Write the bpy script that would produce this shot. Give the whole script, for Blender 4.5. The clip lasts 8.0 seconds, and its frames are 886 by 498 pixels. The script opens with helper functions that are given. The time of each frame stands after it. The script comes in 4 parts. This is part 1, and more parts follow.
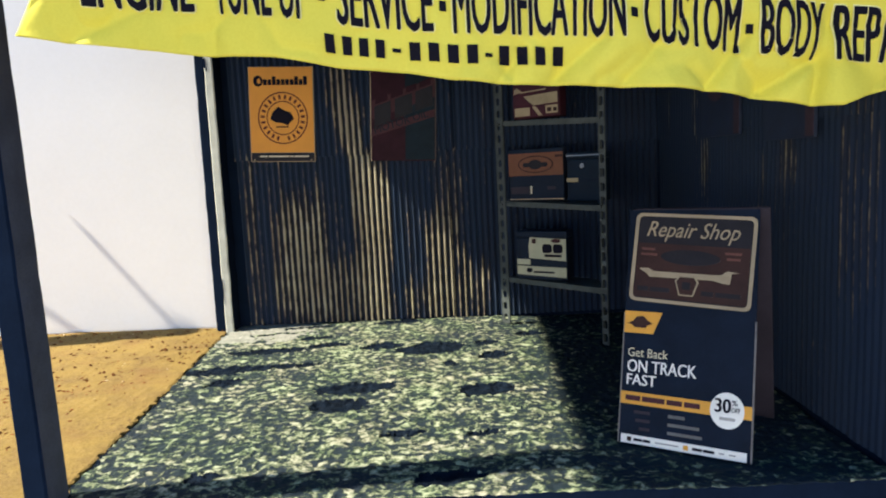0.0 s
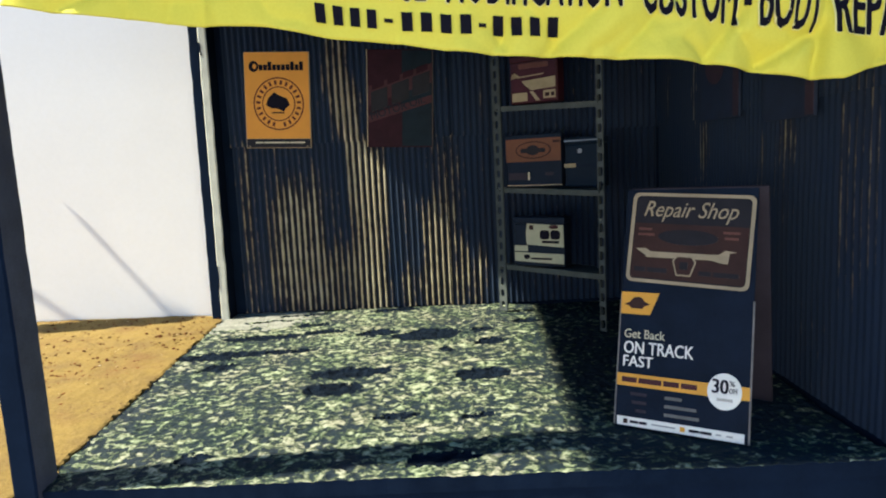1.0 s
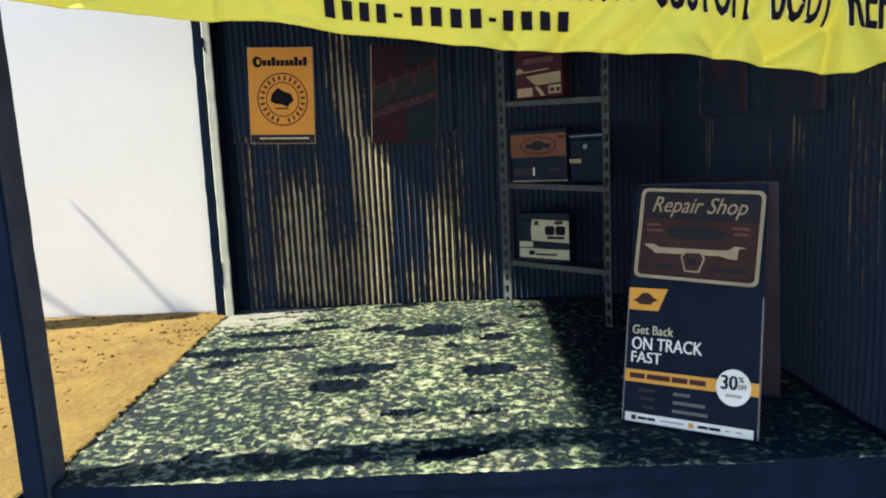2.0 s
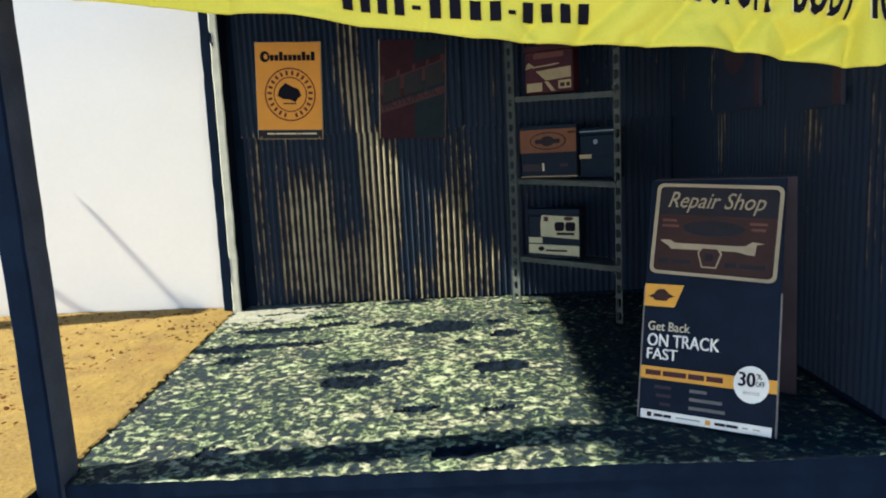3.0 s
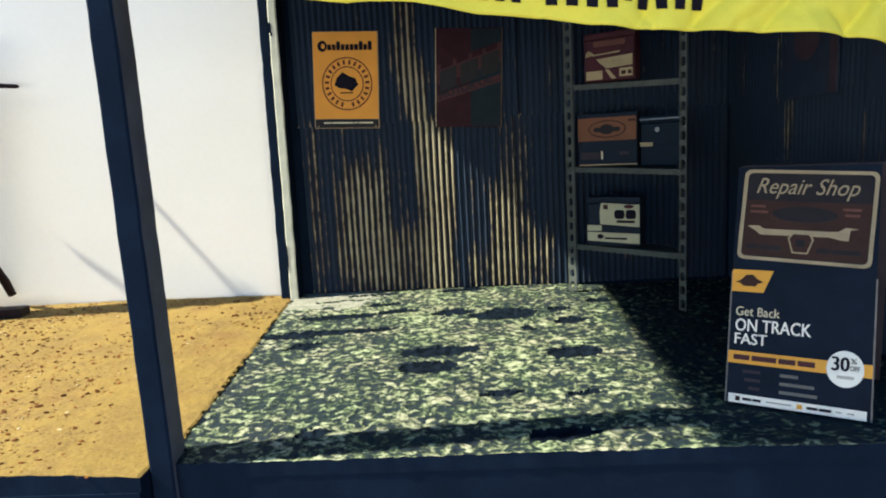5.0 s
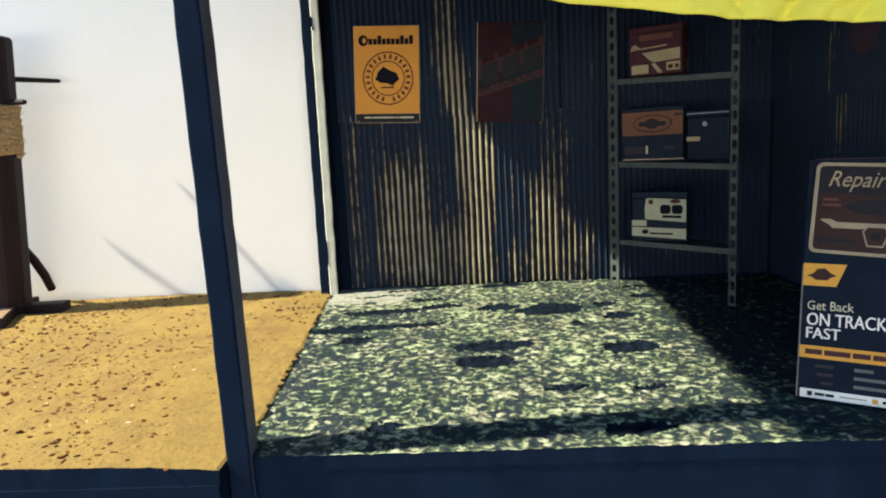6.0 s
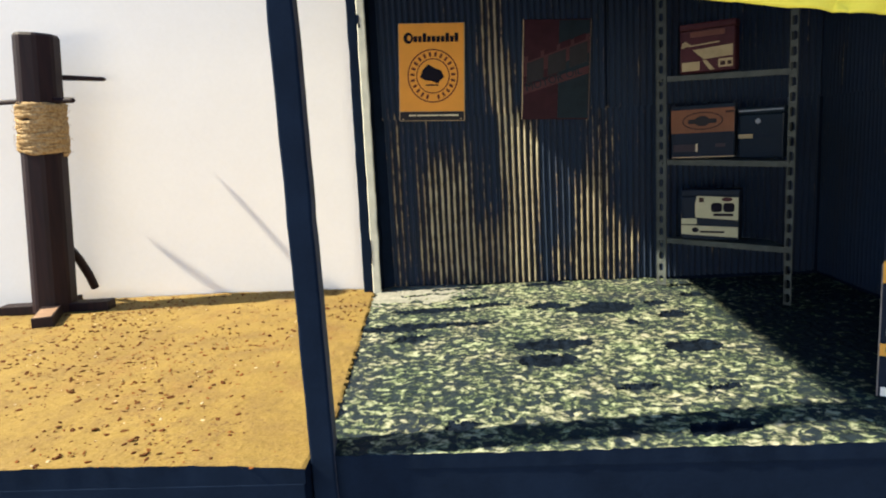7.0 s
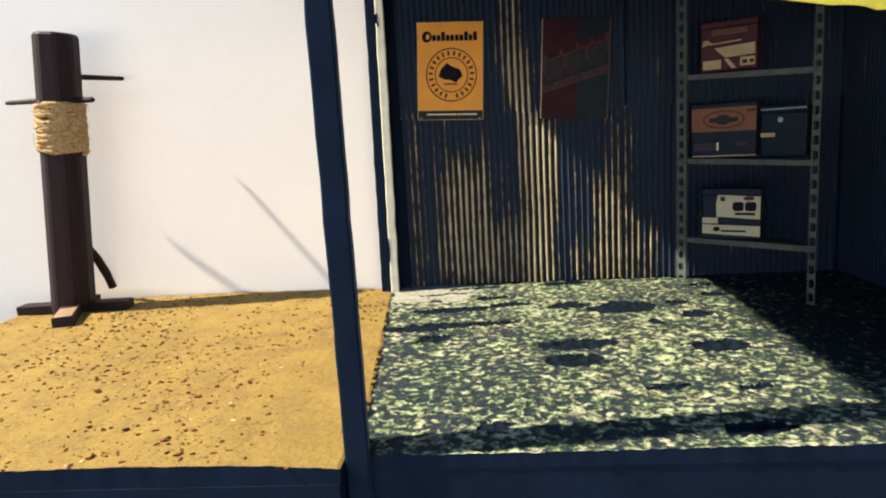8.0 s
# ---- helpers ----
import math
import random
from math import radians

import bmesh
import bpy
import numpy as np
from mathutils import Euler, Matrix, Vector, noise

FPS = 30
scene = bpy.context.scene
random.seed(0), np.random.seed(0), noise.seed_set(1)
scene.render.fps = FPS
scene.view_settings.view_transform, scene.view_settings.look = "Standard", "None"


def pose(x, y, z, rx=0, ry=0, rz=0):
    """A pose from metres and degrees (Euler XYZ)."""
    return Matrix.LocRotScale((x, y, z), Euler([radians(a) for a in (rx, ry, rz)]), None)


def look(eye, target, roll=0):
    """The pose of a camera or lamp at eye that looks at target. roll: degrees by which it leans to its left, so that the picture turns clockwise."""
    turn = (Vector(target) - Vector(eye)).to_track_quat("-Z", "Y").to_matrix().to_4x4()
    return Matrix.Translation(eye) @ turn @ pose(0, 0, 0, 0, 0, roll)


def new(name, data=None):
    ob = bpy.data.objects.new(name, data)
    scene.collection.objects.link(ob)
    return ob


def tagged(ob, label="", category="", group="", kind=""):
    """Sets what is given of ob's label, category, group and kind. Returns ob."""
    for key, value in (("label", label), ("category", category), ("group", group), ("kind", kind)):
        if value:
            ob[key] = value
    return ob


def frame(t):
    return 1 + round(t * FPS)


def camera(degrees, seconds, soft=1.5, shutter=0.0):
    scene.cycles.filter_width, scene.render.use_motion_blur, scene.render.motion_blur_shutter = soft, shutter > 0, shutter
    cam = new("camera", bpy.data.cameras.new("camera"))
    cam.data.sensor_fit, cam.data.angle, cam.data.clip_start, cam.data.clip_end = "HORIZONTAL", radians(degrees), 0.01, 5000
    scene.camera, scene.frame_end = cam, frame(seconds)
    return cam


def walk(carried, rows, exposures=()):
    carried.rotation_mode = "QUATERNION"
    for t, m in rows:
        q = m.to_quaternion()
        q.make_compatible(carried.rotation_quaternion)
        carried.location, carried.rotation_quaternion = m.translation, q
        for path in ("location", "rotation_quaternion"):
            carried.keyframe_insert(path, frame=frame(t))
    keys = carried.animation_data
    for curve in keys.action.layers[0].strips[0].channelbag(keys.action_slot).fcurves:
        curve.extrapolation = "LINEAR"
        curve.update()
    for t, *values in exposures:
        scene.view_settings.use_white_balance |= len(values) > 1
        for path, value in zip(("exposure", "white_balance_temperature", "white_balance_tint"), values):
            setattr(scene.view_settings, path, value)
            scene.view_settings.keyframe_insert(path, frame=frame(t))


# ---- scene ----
# All lengths below are in model units of 5 cm: a 1:12 workshop diorama.
S = 0.05
cam = camera(67.5, 8.0, soft=2.0)
METRES, EYE, TILT, LEAN, TURN = 1.562 * S, 1.54 * S, 0.0, 0.0, 1.4
ROWS = [
    (0.0, 0.0, 0.0, 0.0, -0.36, -7.18, 2.9),
    (0.5, 0.0155, 0.0097, -0.0375, -0.3, -7.16, 2.85),
    (1.0, 0.018, 0.0228, -0.0636, -0.32, -7.47, 2.83),
    (2.5, -0.028, 0.0353, -0.0627, -0.25, -7.89, 2.9),
    (3.0, -0.053, 0.0487, -0.066, -0.2, -8.13, 2.86),
    (3.5, -0.0977, 0.0597, -0.06, -0.2, -8.6, 2.96),
    (4.0, -0.158, 0.0411, -0.0581, -0.02, -8.62, 2.91),
    (4.5, -0.2356, 0.0124, -0.0605, 0.51, -8.72, 3.0),
    (6.0, -0.5468, 0.0209, -0.0704, 1.29, -9.04, 3.02),
    (6.5, -0.6818, 0.0173, -0.0668, 1.69, -9.04, 3.09),
    (7.0, -0.7841, 0.031, -0.0663, 1.85, -9.07, 3.07),
    (7.5, -0.8434, 0.0288, -0.0587, 2.0, -9.09, 3.15),
    (8.0, -0.8803, 0.0368, -0.0627, 2.1, -9.11, 3.13),
]
walk(cam, [(t, pose(0, 0, EYE, TILT, LEAN, TURN) @ pose(METRES * x, METRES * y, METRES * z, 90 + pitch, roll, yaw)) for t, x, y, z, yaw, pitch, roll in ROWS],
     exposures=[(0.0, 0.0, 5980, 10.0), (1.0, 0.0, 5930, 6.0), (2.5, 0.0, 5950, 4.0), (4.5, 0.0, 6000, 2.0), (6.0, 0.0, 6150, 4.0), (7.0, 0.0, 6420, 8.0), (8.0, 0.0, 6560, 9.0)])

# ---- light ----
world = bpy.data.worlds.new("room_air")
world.use_nodes = True
world.node_tree.nodes["Background"].inputs[0].default_value = (0.17, 0.44, 1.0, 1)
world.node_tree.nodes["Background"].inputs[1].default_value = 0.75
scene.world = world


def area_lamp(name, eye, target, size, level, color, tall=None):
    """An area lamp; level is the brightness that it gives to a white card at the target."""
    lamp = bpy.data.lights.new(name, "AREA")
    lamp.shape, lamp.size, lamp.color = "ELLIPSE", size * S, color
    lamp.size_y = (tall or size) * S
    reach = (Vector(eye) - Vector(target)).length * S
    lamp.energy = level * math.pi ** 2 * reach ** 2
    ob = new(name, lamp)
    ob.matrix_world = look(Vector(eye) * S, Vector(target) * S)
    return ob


# the strong lamp high beside the sand, which casts the shadows
area_lamp("desk_lamp", (-90.5, -7.5, 93.5), (-2.0, 4.5, 0.5), 2.6, 3.92, (1.0, 0.90, 0.71))
# a long unseen fill light, added low behind the camera to brighten front faces
area_lamp("front_fill", (-1.0, -6.0, 0.60), (-1.0, 4.5, 1.2), 24.0, 0.87, (1.0, 0.895, 0.73), 2.0)


# ---- materials ----
def mat_new(name, rough=0.6, metal=0.0, spec=0.5):
    m = bpy.data.materials.new(name)
    m.use_nodes = True
    nt = m.node_tree
    b = nt.nodes["Principled BSDF"]
    b.inputs["Roughness"].default_value = rough
    b.inputs["Metallic"].default_value = metal
    b.inputs["Specular IOR Level"].default_value = spec
    return m, nt, b


def coords(nt, scale=(1, 1, 1), kind="Object"):
    """Coordinates in model units."""
    tc = nt.nodes.new("ShaderNodeTexCoord")
    mp = nt.nodes.new("ShaderNodeMapping")
    mp.inputs["Scale"].default_value = [s / S for s in scale]
    nt.links.new(tc.outputs[kind], mp.inputs["Vector"])
    return mp.outputs["Vector"]


def noise_tex(nt, vec, scale, detail=4.0, rough=0.6):
    n = nt.nodes.new("ShaderNodeTexNoise")
    n.inputs["Scale"].default_value = scale
    n.inputs["Detail"].default_value = detail
    n.inputs["Roughness"].default_value = rough
    nt.links.new(vec, n.inputs["Vector"])
    return n.outputs["Fac"]


def voronoi_tex(nt, vec, scale, out="Distance", feature="F1"):
    n = nt.nodes.new("ShaderNodeTexVoronoi")
    n.feature = feature
    n.inputs["Scale"].default_value = scale
    nt.links.new(vec, n.inputs["Vector"])
    return n.outputs[out]


def ramp(nt, fac, stops):
    r = nt.nodes.new("ShaderNodeValToRGB")
    els = r.color_ramp.elements
    while len(els) < len(stops):
        els.new(0.5)
    for e, (p, c) in zip(els, stops):
        e.position, e.color = p, (*c, 1) if len(c) == 3 else c
    nt.links.new(fac, r.inputs["Fac"])
    return r.outputs["Color"]


def math_node(nt, op, a, b=0.5):
    n = nt.nodes.new("ShaderNodeMath")
    n.operation = op
    for i, v in enumerate((a, b)):
        if isinstance(v, (int, float)):
            n.inputs[i].default_value = v
        else:
            nt.links.new(v, n.inputs[i])
    return n.outputs[0]


def mix(nt, fac, a, b, blend="MIX"):
    n = nt.nodes.new("ShaderNodeMix")
    n.data_type, n.blend_type = "RGBA", blend
    for sock, v in ((n.inputs[0], fac), (n.inputs[6], a), (n.inputs[7], b)):
        if isinstance(v, (int, float)):
            sock.default_value = v
        elif isinstance(v, tuple):
            sock.default_value = (*v, 1)
        else:
            nt.links.new(v, sock)
    return n.outputs[2]


def bump(nt, b, height, strength, dist):
    n = nt.nodes.new("ShaderNodeBump")
    n.inputs["Strength"].default_value = strength
    n.inputs["Distance"].default_value = dist * S
    nt.links.new(height, n.inputs["Height"])
    nt.links.new(n.outputs[0], b.inputs["Normal"])


def plain(name, color, rough=0.55, metal=0.0, vary=0.25, scale=6.0, bumpy=0.15, spec=0.18):
    """A painted or printed surface: base colour with soft blotches, fine grain and relief."""
    m, nt, b = mat_new(name, rough, metal, spec)
    v = coords(nt)
    big = noise_tex(nt, v, scale, 3)
    fine = noise_tex(nt, v, scale * 14, 2)
    dark = tuple(c * (1 - vary) for c in color)
    light = tuple(min(1, c * (1 + vary)) for c in color)
    col = ramp(nt, big, [(0.3, dark), (0.7, light)])
    col = mix(nt, 0.25, col, ramp(nt, fine, [(0.3, dark), (0.7, light)]))
    nt.links.new(col, b.inputs["Base Color"])
    r = nt.nodes.new("ShaderNodeMapRange")
    r.inputs["To Min"].default_value, r.inputs["To Max"].default_value = max(0.05, rough - 0.12), min(1, rough + 0.15)
    nt.links.new(big, r.inputs["Value"])
    nt.links.new(r.outputs[0], b.inputs["Roughness"])
    if bumpy:
        bump(nt, b, fine, bumpy, 0.01)
    return m


def m_floor():
    """Carved and dry-brushed stone floor: pale flakes over a dark ground."""
    m, nt, b = mat_new("stippled_floor_paint", 0.85, 0.0, 0.2)
    v = coords(nt, (1.12, 1.15, 1.0))
    warp = nt.nodes.new("ShaderNodeTexNoise")
    warp.inputs["Scale"].default_value = 9
    nt.links.new(v, warp.inputs["Vector"])
    add = nt.nodes.new("ShaderNodeVectorMath")
    add.operation = "MULTIPLY_ADD"
    add.inputs[1].default_value = (0.09, 0.09, 0.09)
    nt.links.new(warp.outputs["Color"], add.inputs[0])
    nt.links.new(v, add.inputs[2])
    vv = add.outputs[0]
    fl = noise_tex(nt, vv, 17.5, 4.0, 0.62)
    grain = noise_tex(nt, v, 46, 2.0, 0.5)
    cell = voronoi_tex(nt, vv, 19, "Color")
    sep = nt.nodes.new("ShaderNodeSeparateColor")
    nt.links.new(cell, sep.inputs[0])
    big = noise_tex(nt, v, 1.3, 3)
    s = fl
    for tex, k in ((sep.outputs[0], 0.20), (big, 0.22), (grain, 0.14)):
        s = math_node(nt, "ADD", s, math_node(nt, "MULTIPLY", math_node(nt, "SUBTRACT", tex, 0.5), k))
    # flake shift per point: wear, plus shade painted in on the right
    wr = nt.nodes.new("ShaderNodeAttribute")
    wr.attribute_name = "wear_light"
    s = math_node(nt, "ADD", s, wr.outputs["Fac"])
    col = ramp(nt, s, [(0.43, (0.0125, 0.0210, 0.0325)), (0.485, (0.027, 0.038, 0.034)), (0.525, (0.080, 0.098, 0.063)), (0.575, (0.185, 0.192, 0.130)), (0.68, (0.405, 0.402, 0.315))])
    tone = ramp(nt, noise_tex(nt, v, 2.3, 3), [(0.38, (0.88, 1.0, 0.78)), (0.62, (1.0, 0.97, 0.88))])
    col = mix(nt, 1.0, col, tone, "MULTIPLY")
    nt.links.new(col, b.inputs["Base Color"])
    bump(nt, b, s, 0.45, 0.03)
    return m


def m_sand():
    m, nt, b = mat_new("yellow_sand", 0.9, 0.0, 0.2)
    v = coords(nt)
    big = noise_tex(nt, v, 0.9, 4)
    mid = noise_tex(nt, v, 7, 3)
    fine = noise_tex(nt, v, 70, 2)
    col = ramp(nt, big, [(0.3, (0.225, 0.142, 0.027)), (0.55, (0.30, 0.197, 0.039)), (0.8, (0.345, 0.235, 0.053))])
    col = mix(nt, ramp(nt, noise_tex(nt, v, 3.2, 4, 0.65), [(0.45, (0, 0, 0)), (0.75, (0.75, 0.75, 0.75))]), col, (0.15, 0.085, 0.03))
    col = mix(nt, math_node(nt, "MULTIPLY", mid, 0.3), col, (0.16, 0.095, 0.033))
    spots = math_node(nt, "MULTIPLY", ramp(nt, noise_tex(nt, v, 38, 2, 0.5), [(0.575, (0, 0, 0)), (0.66, (1, 1, 1))]), ramp(nt, noise_tex(nt, v, 2.0, 3), [(0.42, (0.1, 0.1, 0.1)), (0.62, (1, 1, 1))]))
    col = mix(nt, math_node(nt, "MULTIPLY", spots, 0.8), col, (0.08, 0.033, 0.012))
    stain = ramp(nt, noise_tex(nt, v, 1.7, 5, 0.7), [(0.54, (0, 0, 0)), (0.72, (0.55, 0.55, 0.55))])
    col = mix(nt, stain, col, (0.20, 0.085, 0.026))
    col = mix(nt, 0.3, col, ramp(nt, fine, [(0.35, (0.11, 0.07, 0.022)), (0.65, (0.30, 0.215, 0.09))]))
    nt.links.new(col, b.inputs["Base Color"])
    bump(nt, b, math_node(nt, "ADD", fine, mid), 0.35, 0.012)
    return m


def m_corrugated():
    """Corrugated sheet, painted silver and washed with black and rust along the ribs."""
    m, nt, b = mat_new("weathered_corrugated_sheet", 0.5, 0.1, 0.45)
    v = coords(nt, (1, 1, 1), "Object")
    long_v = coords(nt, (1, 1, 0.13), "Object")
    streak = noise_tex(nt, long_v, 11, 4, 0.65)
    blotch = noise_tex(nt, coords(nt, (1, 1, 0.45), "Object"), 1.5, 4, 0.6)
    fine = noise_tex(nt, coords(nt, (1, 1, 0.5), "Object"), 32, 3)
    at = nt.nodes.new("ShaderNodeAttribute")
    at.attribute_name = "crest"
    # this value also holds the light pattern painted on the back wall
    wn = nt.nodes.new("ShaderNodeAttribute")
    wn.attribute_name = "worn"
    # the paler the patch, the broader the rubbed line along each crest
    worn = wn.outputs["Fac"]
    for tex, k in ((streak, 0.95), (blotch, 0.6), (fine, 0.6), (noise_tex(nt, coords(nt, (1, 1, 0.7), "Object"), 13, 3), 1.15)):
        worn = math_node(nt, "ADD", worn, math_node(nt, "MULTIPLY", math_node(nt, "SUBTRACT", tex, 0.5), k))
    edge = math_node(nt, "SUBTRACT", at.outputs["Fac"], math_node(nt, "SUBTRACT", 1.16, math_node(nt, "MULTIPLY", worn, 0.62)))
    rub = ramp(nt, math_node(nt, "ADD", math_node(nt, "MULTIPLY", edge, 1.6), 0.5), [(0.42, (0, 0, 0)), (0.70, (1, 1, 1))])
    metal = ramp(nt, worn, [(0.10, (0.050, 0.036, 0.034)), (0.45, (0.15, 0.110, 0.072)), (0.75, (0.33, 0.285, 0.17)), (1.05, (0.47, 0.42, 0.27))])
    rust = ramp(nt, noise_tex(nt, long_v, 5, 4), [(0.48, (0, 0, 0)), (0.70, (1, 1, 1))])
    under = mix(nt, math_node(nt, "MULTIPLY", rust, 0.40), (0.0115, 0.0250, 0.052), (0.022, 0.025, 0.038))
    # grooves browner in the lit patches, navy left as painted shade elsewhere
    under = mix(nt, ramp(nt, wn.outputs["Fac"], [(0.25, (0, 0, 0)), (0.75, (0.8, 0.8, 0.8))]), under, (0.0125, 0.0130, 0.0180))
    metal = mix(nt, math_node(nt, "MULTIPLY", ramp(nt, blotch, [(0.42, (0, 0, 0)), (0.60, (1, 1, 1))]), 0.42), metal, (0.150, 0.095, 0.066))
    col = mix(nt, rub, under, metal)
    nt.links.new(col, b.inputs["Base Color"])
    nt.links.new(ramp(nt, rub, [(0.0, (0.85, 0.85, 0.85)), (1.0, (0.48, 0.48, 0.48))]), b.inputs["Roughness"])
    bump(nt, b, fine, 0.25, 0.01)
    return m


def m_fabric():
    m, nt, b = mat_new("yellow_banner_cloth", 0.75, 0.0, 0.25)
    v = coords(nt)
    big = noise_tex(nt, v, 1.6, 3)
    col = ramp(nt, big, [(0.3, (0.76, 0.665, 0.070)), (0.7, (0.84, 0.745, 0.090))])
    weave = noise_tex(nt, v, 90, 2)
    col = mix(nt, 0.15, col, ramp(nt, weave, [(0.3, (0.68, 0.57, 0.04)), (0.7, (0.90, 0.80, 0.10))]))
    nt.links.new(col, b.inputs["Base Color"])
    bump(nt, b, math_node(nt, "ADD", weave, math_node(nt, "MULTIPLY", noise_tex(nt, v, 4, 2), 1.5)), 0.12, 0.010)
    return m


def m_wood():
    m, nt, b = mat_new("dark_stained_wood", 0.6, 0.0, 0.2)
    v = coords(nt, (1, 1, 0.08))
    g = noise_tex(nt, v, 22, 4)
    col = ramp(nt, g, [(0.3, (0.0085, 0.0042, 0.0058)), (0.7, (0.0215, 0.0088, 0.0088))])
    nt.links.new(col, b.inputs["Base Color"])
    bump(nt, b, g, 0.2, 0.01)
    return m


def m_jute():
    m, nt, b = mat_new("jute_twine", 0.9, 0.0, 0.2)
    v = coords(nt)
    g = noise_tex(nt, v, 40, 4)
    col = ramp(nt, g, [(0.3, (0.22, 0.125, 0.047)), (0.7, (0.50, 0.355, 0.175))])
    nt.links.new(col, b.inputs["Base Color"])
    bump(nt, b, g, 0.6, 0.012)
    return m


def m_wall():
    m, nt, b = mat_new("white_board", 0.75, 0.0, 0.3)
    v = coords(nt)
    big = noise_tex(nt, v, 0.5, 3)
    fine = noise_tex(nt, v, 25, 3)
    col = ramp(nt, big, [(0.3, (0.80, 0.765, 0.71)), (0.7, (0.85, 0.82, 0.77))])
    col = mix(nt, 0.06, col, ramp(nt, fine, [(0.3, (0.6, 0.57, 0.5)), (0.7, (0.9, 0.88, 0.84))]))
    nt.links.new(col, b.inputs["Base Color"])
    bump(nt, b, fine, 0.12, 0.008)
    return m


FLOOR, SAND, CORR, CLOTH, WOOD, JUTE, WHITE = m_floor(), m_sand(), m_corrugated(), m_fabric(), m_wood(), m_jute(), m_wall()
BLACK = plain("black_brushed_paint", (0.0068, 0.0130, 0.0275), 0.9, 0, 0.25, 4, 0.12, 0.03)
POST_SIDE = plain("grey_post_side", (0.115, 0.115, 0.130), 0.7, 0, 0.3, 5, 0.3)
PIT = plain("dark_pit_wash", (0.0065, 0.0110, 0.0190), 0.95, 0, 0.6, 14, 0.8, 0.05)
PALE_FLOOR = plain("pale_worn_screed", (0.28, 0.275, 0.225), 0.9, 0, 0.35, 9, 0.5, 0.15)
WOOD_GLEAM = plain("wood_gleam", (0.30, 0.19, 0.12), 0.5, 0, 0.3, 9, 0.1)
BARE = plain("bare_white_card_edge", (0.52, 0.52, 0.43), 0.8, 0, 0.15, 8, 0.2, 0.2)
STEEL = plain("grey_rack_paint", (0.078, 0.088, 0.080), 0.5, 0.1, 0.3, 8, 0.12)
INK = plain("black_print", (0.008, 0.007, 0.013), 0.75, 0, 0.2, 10, 0, 0.1)
YELLOW = plain("orange_yellow_enamel", (0.70, 0.305, 0.046), 0.6, 0, 0.08, 5, 0.05, 0.15)
BROWN_INK = plain("brown_print", (0.10, 0.022, 0.01), 0.5, 0, 0.2, 10, 0)
SIGN_DARK = plain("dark_sign_enamel", (0.016, 0.015, 0.018), 0.55, 0, 0.3, 8, 0.05, 0.15)
EDGE = plain("pale_tin_edge", (0.35, 0.27, 0.17), 0.5, 0.3, 0.3, 8, 0.1)
RED = plain("dark_red_enamel", (0.054, 0.013, 0.017), 0.45, 0, 0.3, 5, 0.05)
SIGN_RED = plain("dull_red_enamel", (0.030, 0.0105, 0.015), 0.6, 0, 0.3, 5, 0.05, 0.08)
SIGN_RED_LIGHT = plain("worn_red_print", (0.062, 0.026, 0.029), 0.6, 0, 0.3, 5, 0.05, 0.08)
GREEN = plain("dark_green_enamel", (0.011, 0.019, 0.026), 0.6, 0, 0.3, 5, 0.05, 0.08)
TAN = plain("aged_tan_print", (0.36, 0.29, 0.165), 0.6, 0, 0.2, 9, 0.05, 0.2)
OUTLINE = plain("pale_yellow_print", (0.86, 0.79, 0.34), 0.7, 0, 0.1, 8, 0.05, 0.2)
PLATE_TAN = plain("aged_cream_paint", (0.33, 0.265, 0.165), 0.6, 0, 0.2, 9, 0.05, 0.2)
PLATE_RED = plain("dull_red_print", (0.12, 0.050, 0.036), 0.55, 0, 0.2, 7, 0.03)
CREAM = plain("cream_print", (0.62, 0.56, 0.38), 0.55, 0, 0.12, 8, 0.03)
DULL_PAPER = plain("yellowed_label", (0.42, 0.405, 0.27), 0.6, 0, 0.1, 9, 0.03, 0.2)
PAPER = plain("white_print", (0.78, 0.77, 0.70), 0.55, 0, 0.06, 8, 0.03)
BOARD = plain("black_printed_card", (0.0078, 0.0128, 0.0245), 0.6, 0, 0.25, 6, 0.05, 0.06)
MAROON = plain("maroon_print", (0.037, 0.0180, 0.0145), 0.6, 0, 0.3, 7, 0.03, 0.15)
ORANGE = plain("orange_print", (0.66, 0.33, 0.045), 0.5, 0, 0.1, 6, 0.03)
CARD_EDGE = plain("lit_card_edge", (0.16, 0.15, 0.14), 0.8, 0, 0.4, 12, 0.2)
CARD_BACK = plain("brown_card", (0.034, 0.028, 0.036), 0.7, 0, 0.25, 6, 0.1)
BATT = plain("black_plastic", (0.0105, 0.0165, 0.029), 0.5, 0, 0.2, 6, 0.05, 0.1)
FINE_PRINT = plain("dim_grey_print", (0.13, 0.13, 0.12), 0.6, 0, 0.2, 8, 0.03, 0.15)
POSTER = plain("dark_faded_poster", (0.024, 0.034, 0.060), 0.65, 0, 0.3, 6, 0.05, 0.15)
POSTER_BROWN = plain("faded_brown_print", (0.055, 0.036, 0.048), 0.65, 0, 0.3, 7, 0.05, 0.15)
DULL_EDGE = plain("dark_tin_edge", (0.085, 0.065, 0.052), 0.55, 0.2, 0.4, 8, 0.1, 0.2)
BATT_ORANGE = plain("orange_label", (0.150, 0.062, 0.030), 0.45, 0, 0.15, 6, 0.03)
BATT_BLUE = plain("navy_label", (0.005, 0.012, 0.022), 0.45, 0, 0.2, 6, 0.03)
LEAD = plain("grey_lead", (0.30, 0.30, 0.28), 0.4, 0.7, 0.2, 8, 0.1)
PEBBLE = plain("dark_grit", (0.105, 0.040, 0.014), 0.95, 0, 0.5, 30, 0.3, 0.05)
